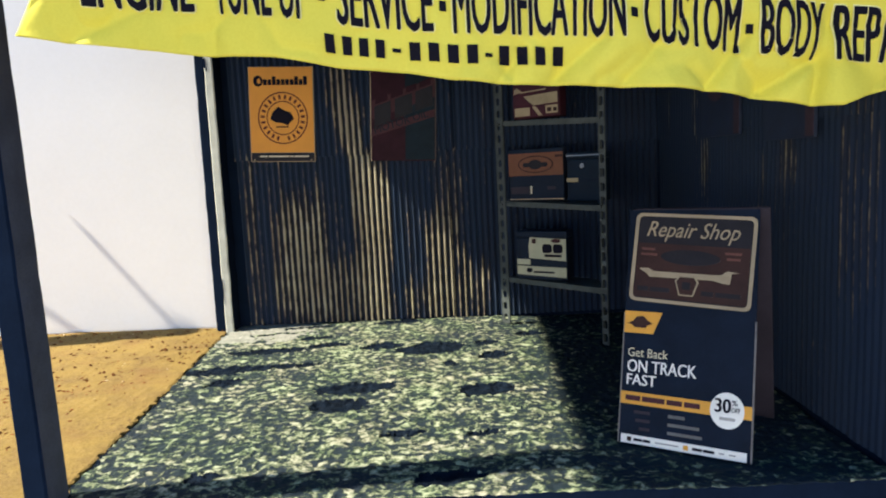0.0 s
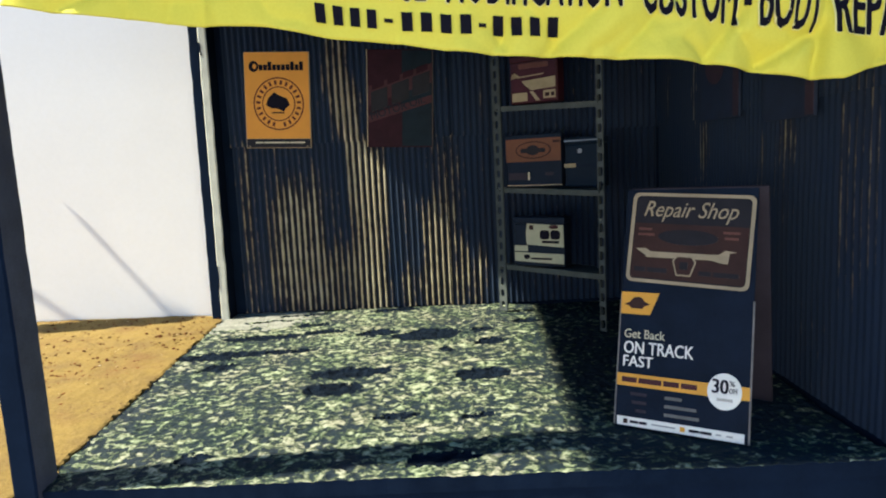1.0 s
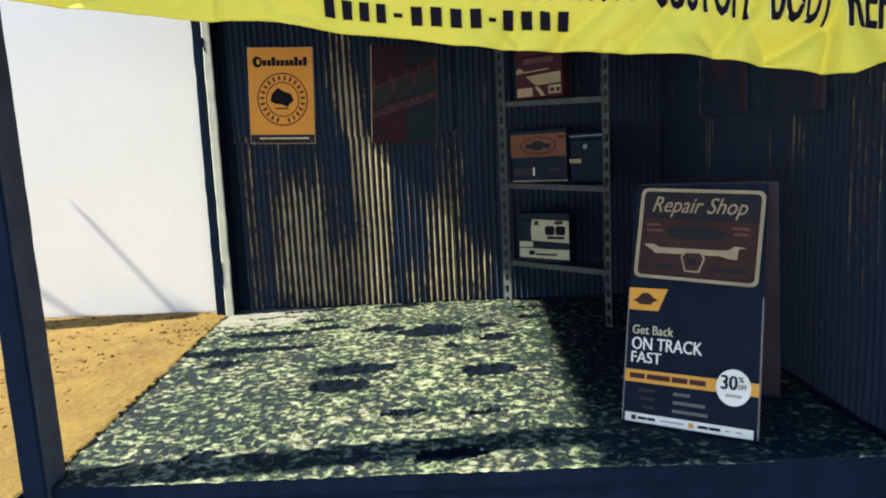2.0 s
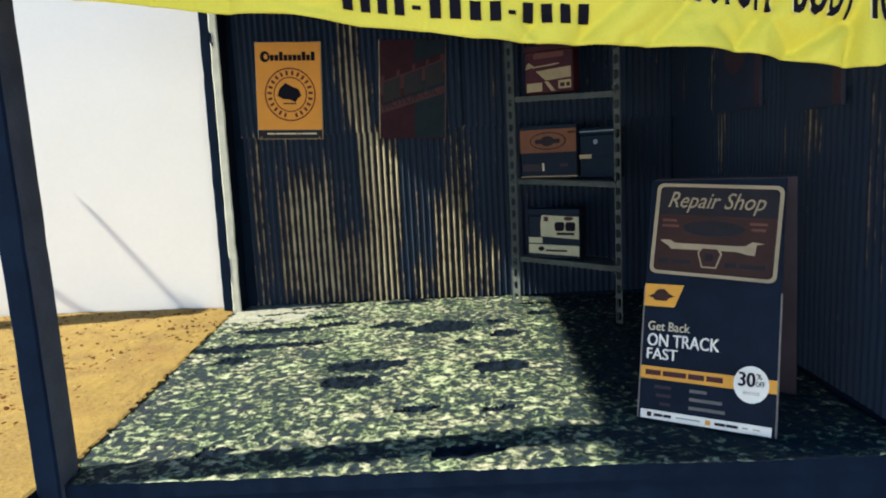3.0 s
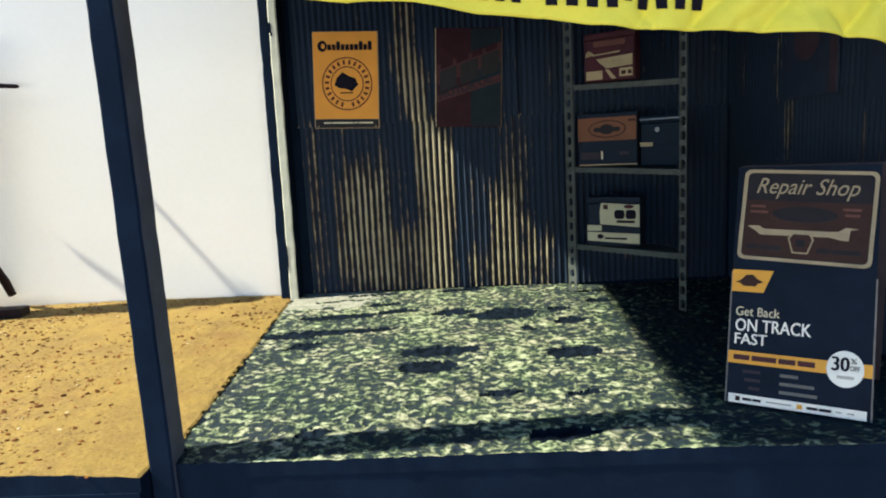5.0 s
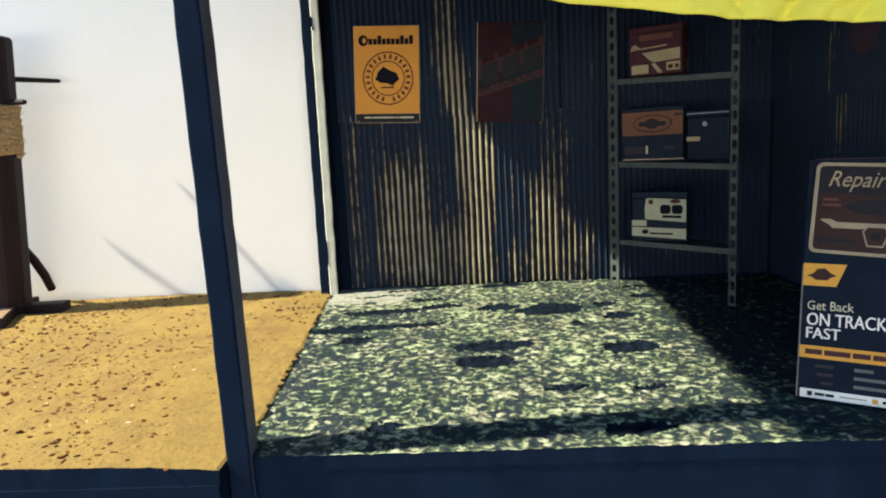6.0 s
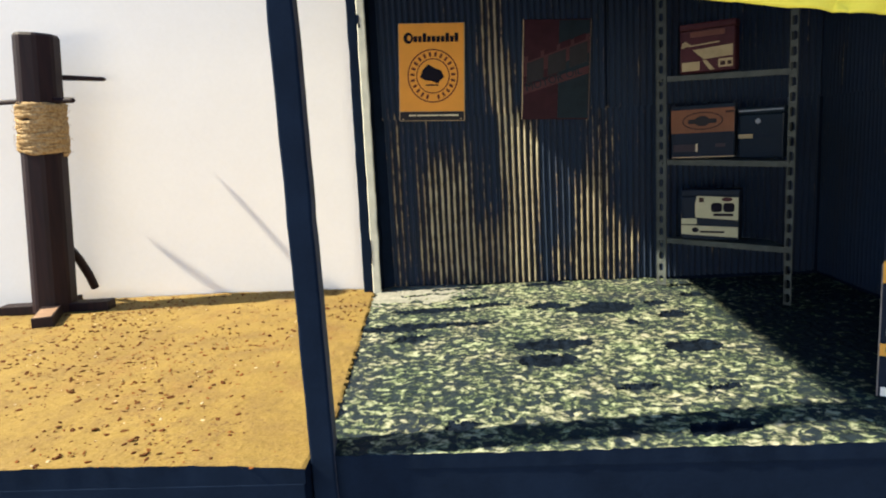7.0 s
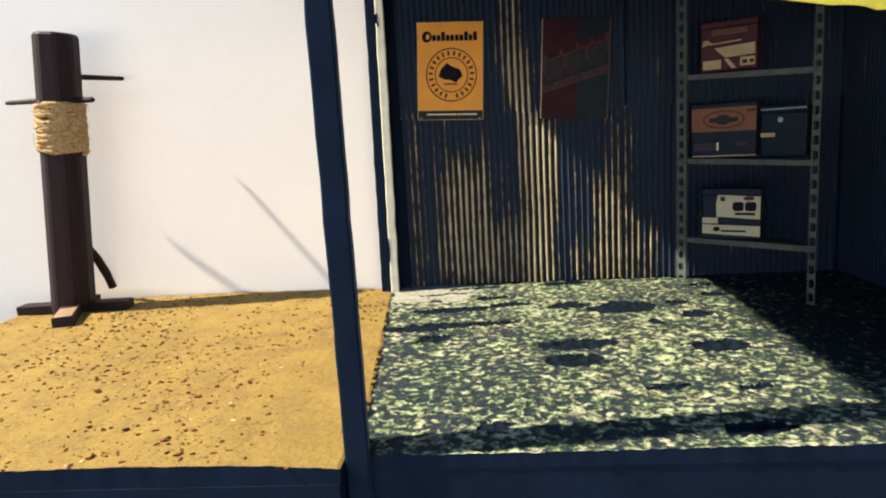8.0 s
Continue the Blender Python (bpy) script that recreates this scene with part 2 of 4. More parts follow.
RUSTY_GRIT = plain("rusty_grit", (0.17, 0.062, 0.018), 0.95, 0, 0.5, 30, 0.3, 0.05)
PALE_GRIT = plain("pale_grit", (0.5, 0.40, 0.24), 0.9, 0, 0.3, 30, 0.3)
TABLE = plain("dark_table_top", (0.05, 0.04, 0.035), 0.5, 0, 0.3, 1.5, 0.1)


# ---- building helpers ----
def link_bm(name, bm, material, parent=None, smooth=False):
    bmesh.ops.recalc_face_normals(bm, faces=bm.faces)
    bmesh.ops.scale(bm, vec=(S, S, S), verts=bm.verts)
    me = bpy.data.meshes.new(name)
    bm.to_mesh(me)
    bm.free()
    for m in (material if isinstance(material, (list, tuple)) else [material]):
        me.materials.append(m)
    if smooth:
        for p in me.polygons:
            p.use_smooth = True
    ob = new(name, me)
    ob.parent = parent
    return ob


def part(name, bm, material, parent, label="", smooth=False):
    ob = link_bm(name, bm, material, parent, smooth)
    return tagged(ob, label) if label else ob


def thing(name, x, y, z, rz=0, rx=0, ry=0):
    ob = new(name)
    ob.empty_display_size = 0.2 * S
    ob.matrix_world = pose(x * S, y * S, z * S, rx, ry, rz)
    return ob


def box(x0, y0, z0, x1, y1, z1, bevel=0.0, bm=None, seg=2):
    bm = bm or bmesh.new()
    made = bmesh.ops.create_cube(bm, size=1.0)["verts"]
    for v in made:
        v.co = Vector((x0 + (v.co.x + 0.5) * (x1 - x0), y0 + (v.co.y + 0.5) * (y1 - y0), z0 + (v.co.z + 0.5) * (z1 - z0)))
    if bevel:
        edges = {e for v in made for e in v.link_edges}
        bmesh.ops.bevel(bm, geom=list(edges), offset=bevel, segments=seg, profile=0.5, affect="EDGES")
    return bm


def rod(p0, p1, r0, r1, n=12, bm=None, rounded=False):
    bm = bm or bmesh.new()
    a, b = Vector(p0), Vector(p1)
    d = b - a
    turn = d.to_track_quat("Z", "Y").to_matrix()
    rings = [(0.0, r0), (1.0, r1)]
    if rounded:
        rings = [(0.0, r0), (0.93, r1), (0.98, r1 * 0.8), (1.0, r1 * 0.45)]
    loops = []
    for f, r in rings:
        loops.append([bm.verts.new(a + d * f + turn @ Vector((r * math.cos(k * math.tau / n), r * math.sin(k * math.tau / n), 0))) for k in range(n)])
    for la, lb in zip(loops, loops[1:]):
        for k in range(n):
            bm.faces.new((la[k], la[(k + 1) % n], lb[(k + 1) % n], lb[k]))
    bm.faces.new(loops[0][::-1])
    bm.faces.new(loops[-1])
    return bm


def slab(pts, y0, y1, bm=None):
    """A flat shape given as (x, z) outline points, from y0 to y1."""
    bm = bm or bmesh.new()
    a = [bm.verts.new((x, y0, z)) for x, z in pts]
    b = [bm.verts.new((x, y1, z)) for x, z in pts]
    n = len(pts)
    bm.faces.new(a)
    bm.faces.new(b[::-1])
    for k in range(n):
        bm.faces.new((a[k], b[k], b[(k + 1) % n], a[(k + 1) % n]))
    return bm


def ellipse(cx, cz, rx, rz, n=32):
    return [(cx + rx * math.cos(k * math.tau / n), cz + rz * math.sin(k * math.tau / n)) for k in range(n)]


def round_rect(x0, z0, x1, z1, r, n=5):
    pts = []
    for cx, cz, a0 in ((x1 - r, z1 - r, 0), (x0 + r, z1 - r, 90), (x0 + r, z0 + r, 180), (x1 - r, z0 + r, 270)):
        for k in range(n + 1):
            a = radians(a0 + 90 * k / n)
            pts.append((cx + r * math.cos(a), cz + r * math.sin(a)))
    return pts


def ring(outer, inner, y0, y1):
    """A flat frame between two outlines with as many points each."""
    bm = bmesh.new()
    n = len(outer)
    v = [[bm.verts.new((x, y, z)) for x, z in pts] for pts in (outer, inner) for y in (y0, y1)]
    of, ob_, inf, inb = v
    for k in range(n):
        j = (k + 1) % n
        bm.faces.new((of[k], of[j], inf[j], inf[k]))
        bm.faces.new((ob_[k], inb[k], inb[j], ob_[j]))
        bm.faces.new((of[k], ob_[k], ob_[j], of[j]))
        bm.faces.new((inf[k], inf[j], inb[j], inb[k]))
    return bm


def lettering(words, height, width=None, shear=0.0, bold=0.0, depth=0.004, align="LEFT"):
    """Text in the built-in font as a mesh standing in the x-z plane, its capitals of that height, set to that whole width."""
    cu = bpy.data.curves.new("words", "FONT")
    cu.body, cu.size, cu.shear, cu.extrude, cu.resolution_u = words, 1.0, shear, 0.5, 3
    ob = bpy.data.objects.new("words", cu)
    scene.collection.objects.link(ob)
    bpy.context.view_layer.update()
    me = bpy.data.meshes.new_from_object(ob.evaluated_get(bpy.context.evaluated_depsgraph_get()))
    bpy.data.objects.remove(ob)
    bm = bmesh.new()
    # heavier letters are struck three times, each stroke a trifle deeper
    for k in ((-1, 0, 1) if bold else (0,)):
        copy = me.copy()
        copy.transform(Matrix.Translation((k * bold, 0.35 * abs(k) * bold, 0.12 * k)))
        bm.from_mesh(copy)
        bpy.data.meshes.remove(copy)
    bpy.data.meshes.remove(me)
    x0, x1 = min(v.co.x for v in bm.verts), max(v.co.x for v in bm.verts)
    k = height / 0.69
    kx = width / (x1 - x0) if width else k
    for v in bm.verts:
        x, y, z = v.co
        v.co = ((x - x0) * kx, -z * depth, y * k)
    if align == "CENTER":
        bmesh.ops.translate(bm, verts=bm.verts, vec=(-0.5 * (x1 - x0) * kx, 0, 0))
    return bm


def moved(bm, x=0.0, y=0.0, z=0.0, ry=0.0):
    if ry:
        bmesh.ops.rotate(bm, verts=bm.verts, matrix=Matrix.Rotation(radians(ry), 3, "Y"))
    bmesh.ops.translate(bm, verts=bm.verts, vec=(x, y, z))
    return bm


def bars(spans, z0, z1, y0, y1):
    bm = bmesh.new()
    for a, b in spans:
        box(a, y0, z0, b, y1, z1, bm=bm)
    return bm


def n3(x, y, z=0.0):
    return noise.noise(Vector((x, y, z)))


# ---- the large structure ----
def worn_lit_at(x, z, patches):
    """How far the dark wash is rubbed off, and on the back wall how far it is painted as lit: soft upright patches (x,
    z, half-width, half-height, amount).
    """
    x += 0.10 * n3(x * 4, z * 2, 41)
    z += 0.22 * n3(x * 9, 0, 43)
    return min(1.0, max(0.0, sum(a * math.exp(-((x - cx) / w) ** 4 - ((z - cz) / h) ** 4) for cx, cz, w, h, a in patches)))


# back wall patches: rubbed paint, with the lit pattern put in as well
BACK_WEAR_LIT = [(-2.06, 0.85, 0.19, 0.95, 0.45), (-1.60, 0.66, 0.26, 0.78, 0.95), (-1.18, 0.95, 0.18, 0.55, 0.40), (-1.22, 0.22, 0.24, 0.40, 0.66),
             (-0.83, 0.62, 0.18, 0.85, 1.00), (-0.88, 1.45, 0.15, 0.40, 0.90), (-1.00, 1.90, 0.13, 0.42, 0.85), (-1.12, 2.55, 0.14, 0.60, 0.72),
             (-0.48, 0.14, 0.15, 0.26, 0.48), (-0.16, 0.46, 0.20, 0.58, 0.80), (-0.10, 1.30, 0.18, 0.42, 0.42), (0.17, 0.28, 0.13, 0.40, 0.62), (-1.75, 1.62, 0.30, 0.10, 0.20)]
SIDE_WEAR = [(3.19, 1.22, 0.19, 0.62, 0.36), (3.34, 1.35, 0.05, 0.50, 0.20), (1.18, 1.52, 0.08, 0.20, 0.56), (2.18, 1.42, 0.06, 0.24, 0.50), (2.54, 1.48, 0.11, 0.16, 0.46),
             (1.00, 2.0, 0.03, 0.5, 0.55), (1.78, 1.95, 0.05, 0.35, 0.58), (1.10, 1.15, 0.14, 0.35, 0.24), (2.50, 1.15, 0.18, 0.30, 0.24), (0.35, 1.9, 0.05, 0.3, 0.42)]


def corrugated(width, height, pitch=0.0597, amp=0.018, seed=0.0, thick=0.01, rows=24, at=(0, 0), wear_light=(), ribs=0.42):
    """A corrugated sheet in the x-z plane, ribs upright, facing -y, with slightly dented ribs."""
    bm = bmesh.new()
    crest = bm.verts.layers.float.new("crest")
    worn = bm.verts.layers.float.new("worn")
    n = int(width / pitch * 8)
    grid = [[], []]
    for j in range(rows + 1):
        z = height * j / rows
        line = [[], []]
        for i in range(n + 1):
            x = width * i / n
            wob = 0.010 * n3(x * 2.1 + seed, z * 0.8, seed) + 0.004 * n3(x * 9, z * 5, seed + 3)
            ph = x / pitch + 0.12 * n3(x * 3 + seed, z * 1.2, 5)
            wave = math.cos(ph * math.tau)
            y = -amp * (abs(wave) ** 0.75) * (1 if wave > 0 else -1) + wob
            dz = 0.008 * n3(x * 6, seed, 2) if j in (0, rows) else 0
            for k in (0, 1):
                v = bm.verts.new((x, y + k * thick, z + dz))
                v[crest] = 0.5 + 0.5 * wave
                own = n3(round(ph) * 3.7 + seed, 0.3 * z, 61)
                v[worn] = worn_lit_at(x + at[0], z + at[1], wear_light) + ribs * own
                line[k].append(v)
        for k in (0, 1):
            grid[k].append(line[k])
    for k in (0, 1):
        for j in range(rows):
            for i in range(n):
                q = (grid[k][j][i], grid[k][j][i + 1], grid[k][j + 1][i + 1], grid[k][j + 1][i])
                bm.faces.new(q if k == 0 else q[::-1])
    for j in (0, rows):
        for i in range(n):
            bm.faces.new((grid[0][j][i], grid[1][j][i], grid[1][j][i + 1], grid[0][j][i + 1]))
    for i in (0, n):
        for j in range(rows):
            bm.faces.new((grid[0][j][i], grid[0][j + 1][i], grid[1][j + 1][i], grid[1][j][i]))
    return bm


def structure(name, bm, material, label):
    return tagged(link_bm(name, bm, material), label, name.split("_")[0], kind="structure")


structure("ground", box(-26, -19, -0.62, 18, 9.5, -0.5, 0.02), TABLE, "dark table top under the diorama base")
north_bm = box(-22, 6.575, -0.5, -2.457, 7.05, 9.0)
box(-2.457, 6.82, -0.5, 14, 7.05, 9.0, bm=north_bm)
structure("wall_north", north_bm, WHITE, "plain white backdrop board behind the diorama")

# the plinth carries the whole diorama
TOP = -0.075
plan = [(-5.87, 2.790), (-2.105, 2.812), (-2.101, 2.938), (2.3, 2.942), (2.3, 6.55), (-5.87, 6.55)]
plinth_bm = bmesh.new()
rims = [[plinth_bm.verts.new((x, y, z)) for x, y in plan] for z in (-0.5, TOP)]
plinth_bm.faces.new(rims[0][::-1])
plinth_bm.faces.new(rims[1])
for k in range(6):
    plinth_bm.faces.new((rims[0][k], rims[0][(k + 1) % 6], rims[1][(k + 1) % 6], rims[1][k]))
bmesh.ops.bevel(plinth_bm, geom=plinth_bm.edges[:], offset=0.002, segments=1, profile=0.5, affect="EDGES")
plinth = structure("base", plinth_bm, BLACK, "black painted wooden diorama base")


def left_edge(y):
    """Where the workshop floor meets the sand."""
    return -2.04 - 0.32 * (y - 3.06) / 3.44


PITS = [(-1.72, 5.65, 0.28, 0.08), (-1.87, 5.11, 0.32, 0.09), (-1.8, 4.81, 0.11, 0.08), (-1.37, 5.17, 0.19, 0.06), (-1.22, 5.78, 0.15, 0.06),
        (-1.38, 6.04, 0.1, 0.06), (-0.72, 5.64, 0.14, 0.1), (-0.27, 5.53, 0.24, 0.15), (-0.78, 4.55, 0.22, 0.1), (-0.84, 4.23, 0.19, 0.11),
        (0.14, 4.41, 0.17, 0.11), (0.18, 5.6, 0.09, 0.07), (0.25, 5.25, 0.13, 0.07), (-0.1, 5.08, 0.07, 0.05), (-0.1, 3.13, 0.15, 0.06),
        (-1.37, 3.23, 0.09, 0.05), (-0.64, 6.52, 0.19, 0.06), (0.6, 5.9, 0.1, 0.06), (0.09, 3.67, 0.09, 0.04), (-0.36, 3.72, 0.11, 0.03), (-1.93, 6.22, 0.13, 0.035), (-1.52, 6.46, 0.20, 0.045), (-1.62, 6.26, 0.09, 0.03)]


def pit_depth(x, y):
    wx, wy = x + 0.06 * n3(x * 7, y * 7, 1) + 0.045 * n3(x * 26, y * 26, 4), y + 0.04 * n3(x * 7, y * 7, 9) + 0.045 * n3(x * 26, y * 30, 6)
    best = 0.0
    for cx, cy, rx, ry in PITS:
        if abs(wx - cx) < rx * 1.5 and abs(wy - cy - 0.12 * (wx - cx)) < ry * 1.5:
            d = math.hypot((wx - cx) / rx, (wy - cy - 0.12 * (wx - cx)) / ry)
            best = max(best, min(1.0, max(0.0, (1.28 - d) * 3)))
    return best


def sheet(nx, ny, place, skirt, rim_slot=1):
    """A closed sheet with uneven top; place(u, v) gives a point and a material slot."""
    verts, faces, slots = [], [], []
    deep = [[0.0] * (nx + 1) for _ in range(ny + 1)]
    for j in range(ny + 1):
        for i in range(nx + 1):
            x, y, z, d = place(i / nx, j / ny)
            deep[j][i] = d
            verts.append((x * S, y * S, z * S))
    w = nx + 1
    for j in range(ny):
        for i in range(nx):
            a = j * w + i
            faces.append((a, a + 1, a + w + 1, a + w))
            h = deep[j][i] + deep[j + 1][i + 1] + deep[j][i + 1] + deep[j + 1][i]
            slots.append(2 if h < -2 else 1 if deep[j][i] + deep[j + 1][i + 1] + deep[j][i + 1] + deep[j + 1][i] > 0.9 else 0)
    rim = [i for i in range(nx + 1)] + [j * w + nx for j in range(1, ny + 1)] + [ny * w + i for i in range(nx - 1, -1, -1)] + [j * w for j in range(ny - 1, 0, -1)]
    base = len(verts)
    for r in rim:
        x, y, z = verts[r]
        verts.append((x, y, skirt * S))
    m = len(rim)
    for k in range(m):
        faces.append((rim[k], base + k, base + (k + 1) % m, rim[(k + 1) % m]))
        slots.append(rim_slot)
    me = bpy.data.meshes.new("sheet")
    me.from_pydata(verts, [], faces)
    me.polygons.foreach_set("material_index", slots)
    me.update()
    return me


def floor_place(u, v):
    y = 2.935 + v * 3.715 + (0.004 * n3(u * 40, 0, 3) if v == 0 else 0)
    x0 = left_edge(y) + (0.02 * n3(y * 6, 1, 1) + 0.012 * n3(y * 21, 2, 1) if u == 0 else 0)
    x = x0 + u * (2.02 - x0)
    d = pit_depth(x, y)
    z = 0.012 * n3(x * 1.3, y * 1.3) + 0.007 * n3(x * 13, y * 17, 2) + 0.006 * n3(x * 29, y * 33, 5) - (0.016 + 0.012 * n3(x * 15, y * 15, 8)) * d
    # the floor sags a little under the board
    z -= 0.034 * min(1.0, max(0.0, (x - 0.35) / 0.5)) * min(1.0, max(0.0, (y - 2.98) / 0.2))
    edge = x - left_edge(y)
    if edge < 0.004 + 0.06 * n3(y * 5, x * 9, 17) + 0.04 * n3(y * 27, x * 31, 18):
        d = max(d, 0.6)
    elif not d and (x + 2.12) ** 2 / 0.50 + (y - 6.42) ** 2 / 0.26 < 1 + 0.9 * n3(x * 5, y * 9, 23) + 0.7 * n3(x * 17, y * 25, 24):
        d = -1.0
    return x, y, z, d


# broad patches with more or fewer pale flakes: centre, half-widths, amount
# the last patch thins the flakes to paint in shade on the right
FLOOR_WEAR_SHADE = [(-1.75, 4.05, 0.55, 0.75, -0.050), (-1.2, 5.75, 0.9, 0.35, 0.020), (-0.2, 4.9, 0.6, 0.4, 0.020), (0.2, 6.3, 0.5, 0.3, -0.02), (-1.9, 5.35, 0.35, 0.4, -0.025), (1.45, 4.5, 0.80, 2.4, -0.145)]


def floor_wear_shade(x, y):
    # rim: the lit front edge, put in as paler flakes
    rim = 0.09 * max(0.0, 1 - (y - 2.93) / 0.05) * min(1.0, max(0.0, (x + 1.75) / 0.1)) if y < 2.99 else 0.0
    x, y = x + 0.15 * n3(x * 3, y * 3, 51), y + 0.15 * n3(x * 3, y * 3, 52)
    return rim + sum(a * math.exp(-((x - cx) / w) ** 2 - ((y - cy) / h) ** 2) for cx, cy, w, h, a in FLOOR_WEAR_SHADE)


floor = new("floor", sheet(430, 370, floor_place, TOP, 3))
wear_shade_at = floor.data.attributes.new("wear_light", "FLOAT", "POINT")
wear_shade_at.data.foreach_set("value", [floor_wear_shade(v.co.x / S, v.co.y / S) for v in floor.data.vertices])
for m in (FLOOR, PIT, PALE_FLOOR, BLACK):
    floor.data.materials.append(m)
tagged(floor, "rough stippled grey-green workshop floor with dark pits", "floor", kind="structure")


def front_line(x):
    """Where the sand ends at the front."""
    return 2.815 + 0.006 * (x + 2.1)


def sand_place(u, v):
    x0 = front_line(-5.87 + u * 3.77) - 0.01
    y = x0 + v * (6.55 - x0)
    if v == 0:
        y += 0.010 + 0.004 * n3(u * 13, 0, 7) + 0.002 * n3(u * 45, 0, 8)
    if v == 1:
        y += 0.015 * n3(u * 24, 0, 2)
    x0 = -5.87 - 0.1 * max(0.0, (y - 5.6)) + 0.012 * n3(y * 6, 3, 3)
    x1 = left_edge(y) - 0.004 + (0.03 * n3(y * 5, 5, 1) + 0.03 * n3(y * 19, 6, 1) if u == 1 else 0)
    x1 = min(x1, -2.098) if y < 3.10 else x1
    x = x0 + u * (x1 - x0)
    z = 0.035 + 0.012 * n3(x * 0.9, y * 0.9, 3) + 0.006 * n3(x * 6, y * 6, 1) + 0.003 * n3(x * 22, y * 22, 1)
    if u in (0, 1) or v in (0, 1):
        z -= 0.006
    z -= 0.026 * max(0.0, 1 - (1 - u) * 7) ** 1.5
    return x, y, z, 0.0


sand_me = sheet(260, 220, sand_place, TOP)
for m in (SAND, BLACK):
    sand_me.materials.append(m)
for p in sand_me.polygons:
    if p.material_index == 1 and p.normal.x > 0.5 and p.center.y > 3.2 * S:
        p.material_index = 0
sand = tagged(new("sand_ground", sand_me), "yellow sandy ground with dark grit, beside the workshop floor", "ground", kind="structure")


def grit(name, count, seed, material, lo, hi, label, clump):
    """Loose grit lying on the sand, one mesh."""
    rng = random.Random(seed)
    ico = bmesh.new()
    bmesh.ops.create_icosphere(ico, subdivisions=1, radius=1.0)
    ico.verts.index_update()
    shape = [v.co.copy() for v in ico.verts]
    sides = [[v.index for v in f.verts] for f in ico.faces]
    ico.free()
    verts, faces = [], []
    done = 0
    while done < count:
        x, y = rng.uniform(-5.8, -2.1), rng.uniform(2.80, 6.5)
        if x > left_edge(y) - 0.03 or n3(x * 0.8 + seed, y * 0.8, 2) + 0.6 * n3(x * 3.1, y * 3.1, seed) + rng.uniform(-0.5, 0.5) < clump:
            continue
        r = lo + (hi - lo) * rng.random() ** 3
        z = sand_place((x + 5.87) / 3.6, (y - 2.75) / 3.80)[2]
        m = Matrix.LocRotScale((x, y, z + r * 0.15), Euler((rng.uniform(-0.4, 0.4), rng.uniform(-0.4, 0.4), rng.uniform(0, 6.3))), (r * rng.uniform(0.8, 1.8), r * rng.uniform(0.6, 1.1), r * rng.uniform(0.2, 0.5)))
        n = len(verts)
        verts.extend(m @ v * S for v in shape)
        faces.extend([n + k for k in f] for f in sides)
        done += 1
    me = bpy.data.meshes.new(name)
    me.from_pydata(verts, [], faces)
    me.materials.append(material)
    return tagged(new(name, me), label, "grit", kind="stuff")


grit("grit", 1800, 3, PEBBLE, 0.004, 0.019, "dark brown grit scattered on the sand", 0.05)
grit("rusty_grit", 2500, 5, RUSTY_GRIT, 0.003, 0.014, "fine rust-brown grit scattered on the sand", 0.05)
grit("pale_grit", 200, 8, PALE_GRIT, 0.005, 0.012, "pale small stones scattered on the sand", 0.1)

# workshop shell
shell = structure("wall_back", box(-2.40, 6.66, TOP, 2.12, 6.80, 3.3), BLACK, "black back wall of the workshop clad with corrugated sheets")
for x, z, w, h, seed, y in ((-2.17, 0.012, 2.09, 1.70, 1.0, 6.632), (-0.07, 0.004, 2.068, 1.70, 4.0, 6.634), (-2.18, 1.685, 2.17, 1.6, 7.0, 6.612), (0.0, 1.69, 2.0, 1.6, 9.0, 6.614)):
    p = part("corrugated_sheet", corrugated(w, h, seed=seed, at=(x, z), wear_light=BACK_WEAR_LIT), CORR, shell)
    p.location = (x * S, y * S, z * S)
side = structure("wall_right", box(2.04, 2.98, TOP, 2.16, 6.655, 3.3), BLACK, "black side wall of the workshop clad with corrugated sheets")
for y, z, w, h, seed, x in ((6.615, 0.004, 1.835, 1.70, 13.0, 2.012), (4.77, 0.006, 1.75, 1.70, 15.0, 2.014), (6.60, 1.68, 1.92, 1.6, 17.0, 1.99), (4.67, 1.69, 1.65, 1.6, 19.0, 1.992)):
    p = part("corrugated_sheet", corrugated(w, h, amp=0.0022, seed=seed, at=(6.6 - y, z), wear_light=SIDE_WEAR, ribs=0.26), CORR, side)
    p.matrix_basis = pose(x * S, y * S, z * S, 0, 0, -90)

roof_bm = box(-2.50, 2.54, 3.31, 2.25, 6.80, 3.42)
for v in roof_bm.verts:
    if v.co.x < 0 and v.co.y < 4:
        v.co.x = -2.66
roof = structure("ceiling", roof_bm, BLACK, "black roof board over the workshop")


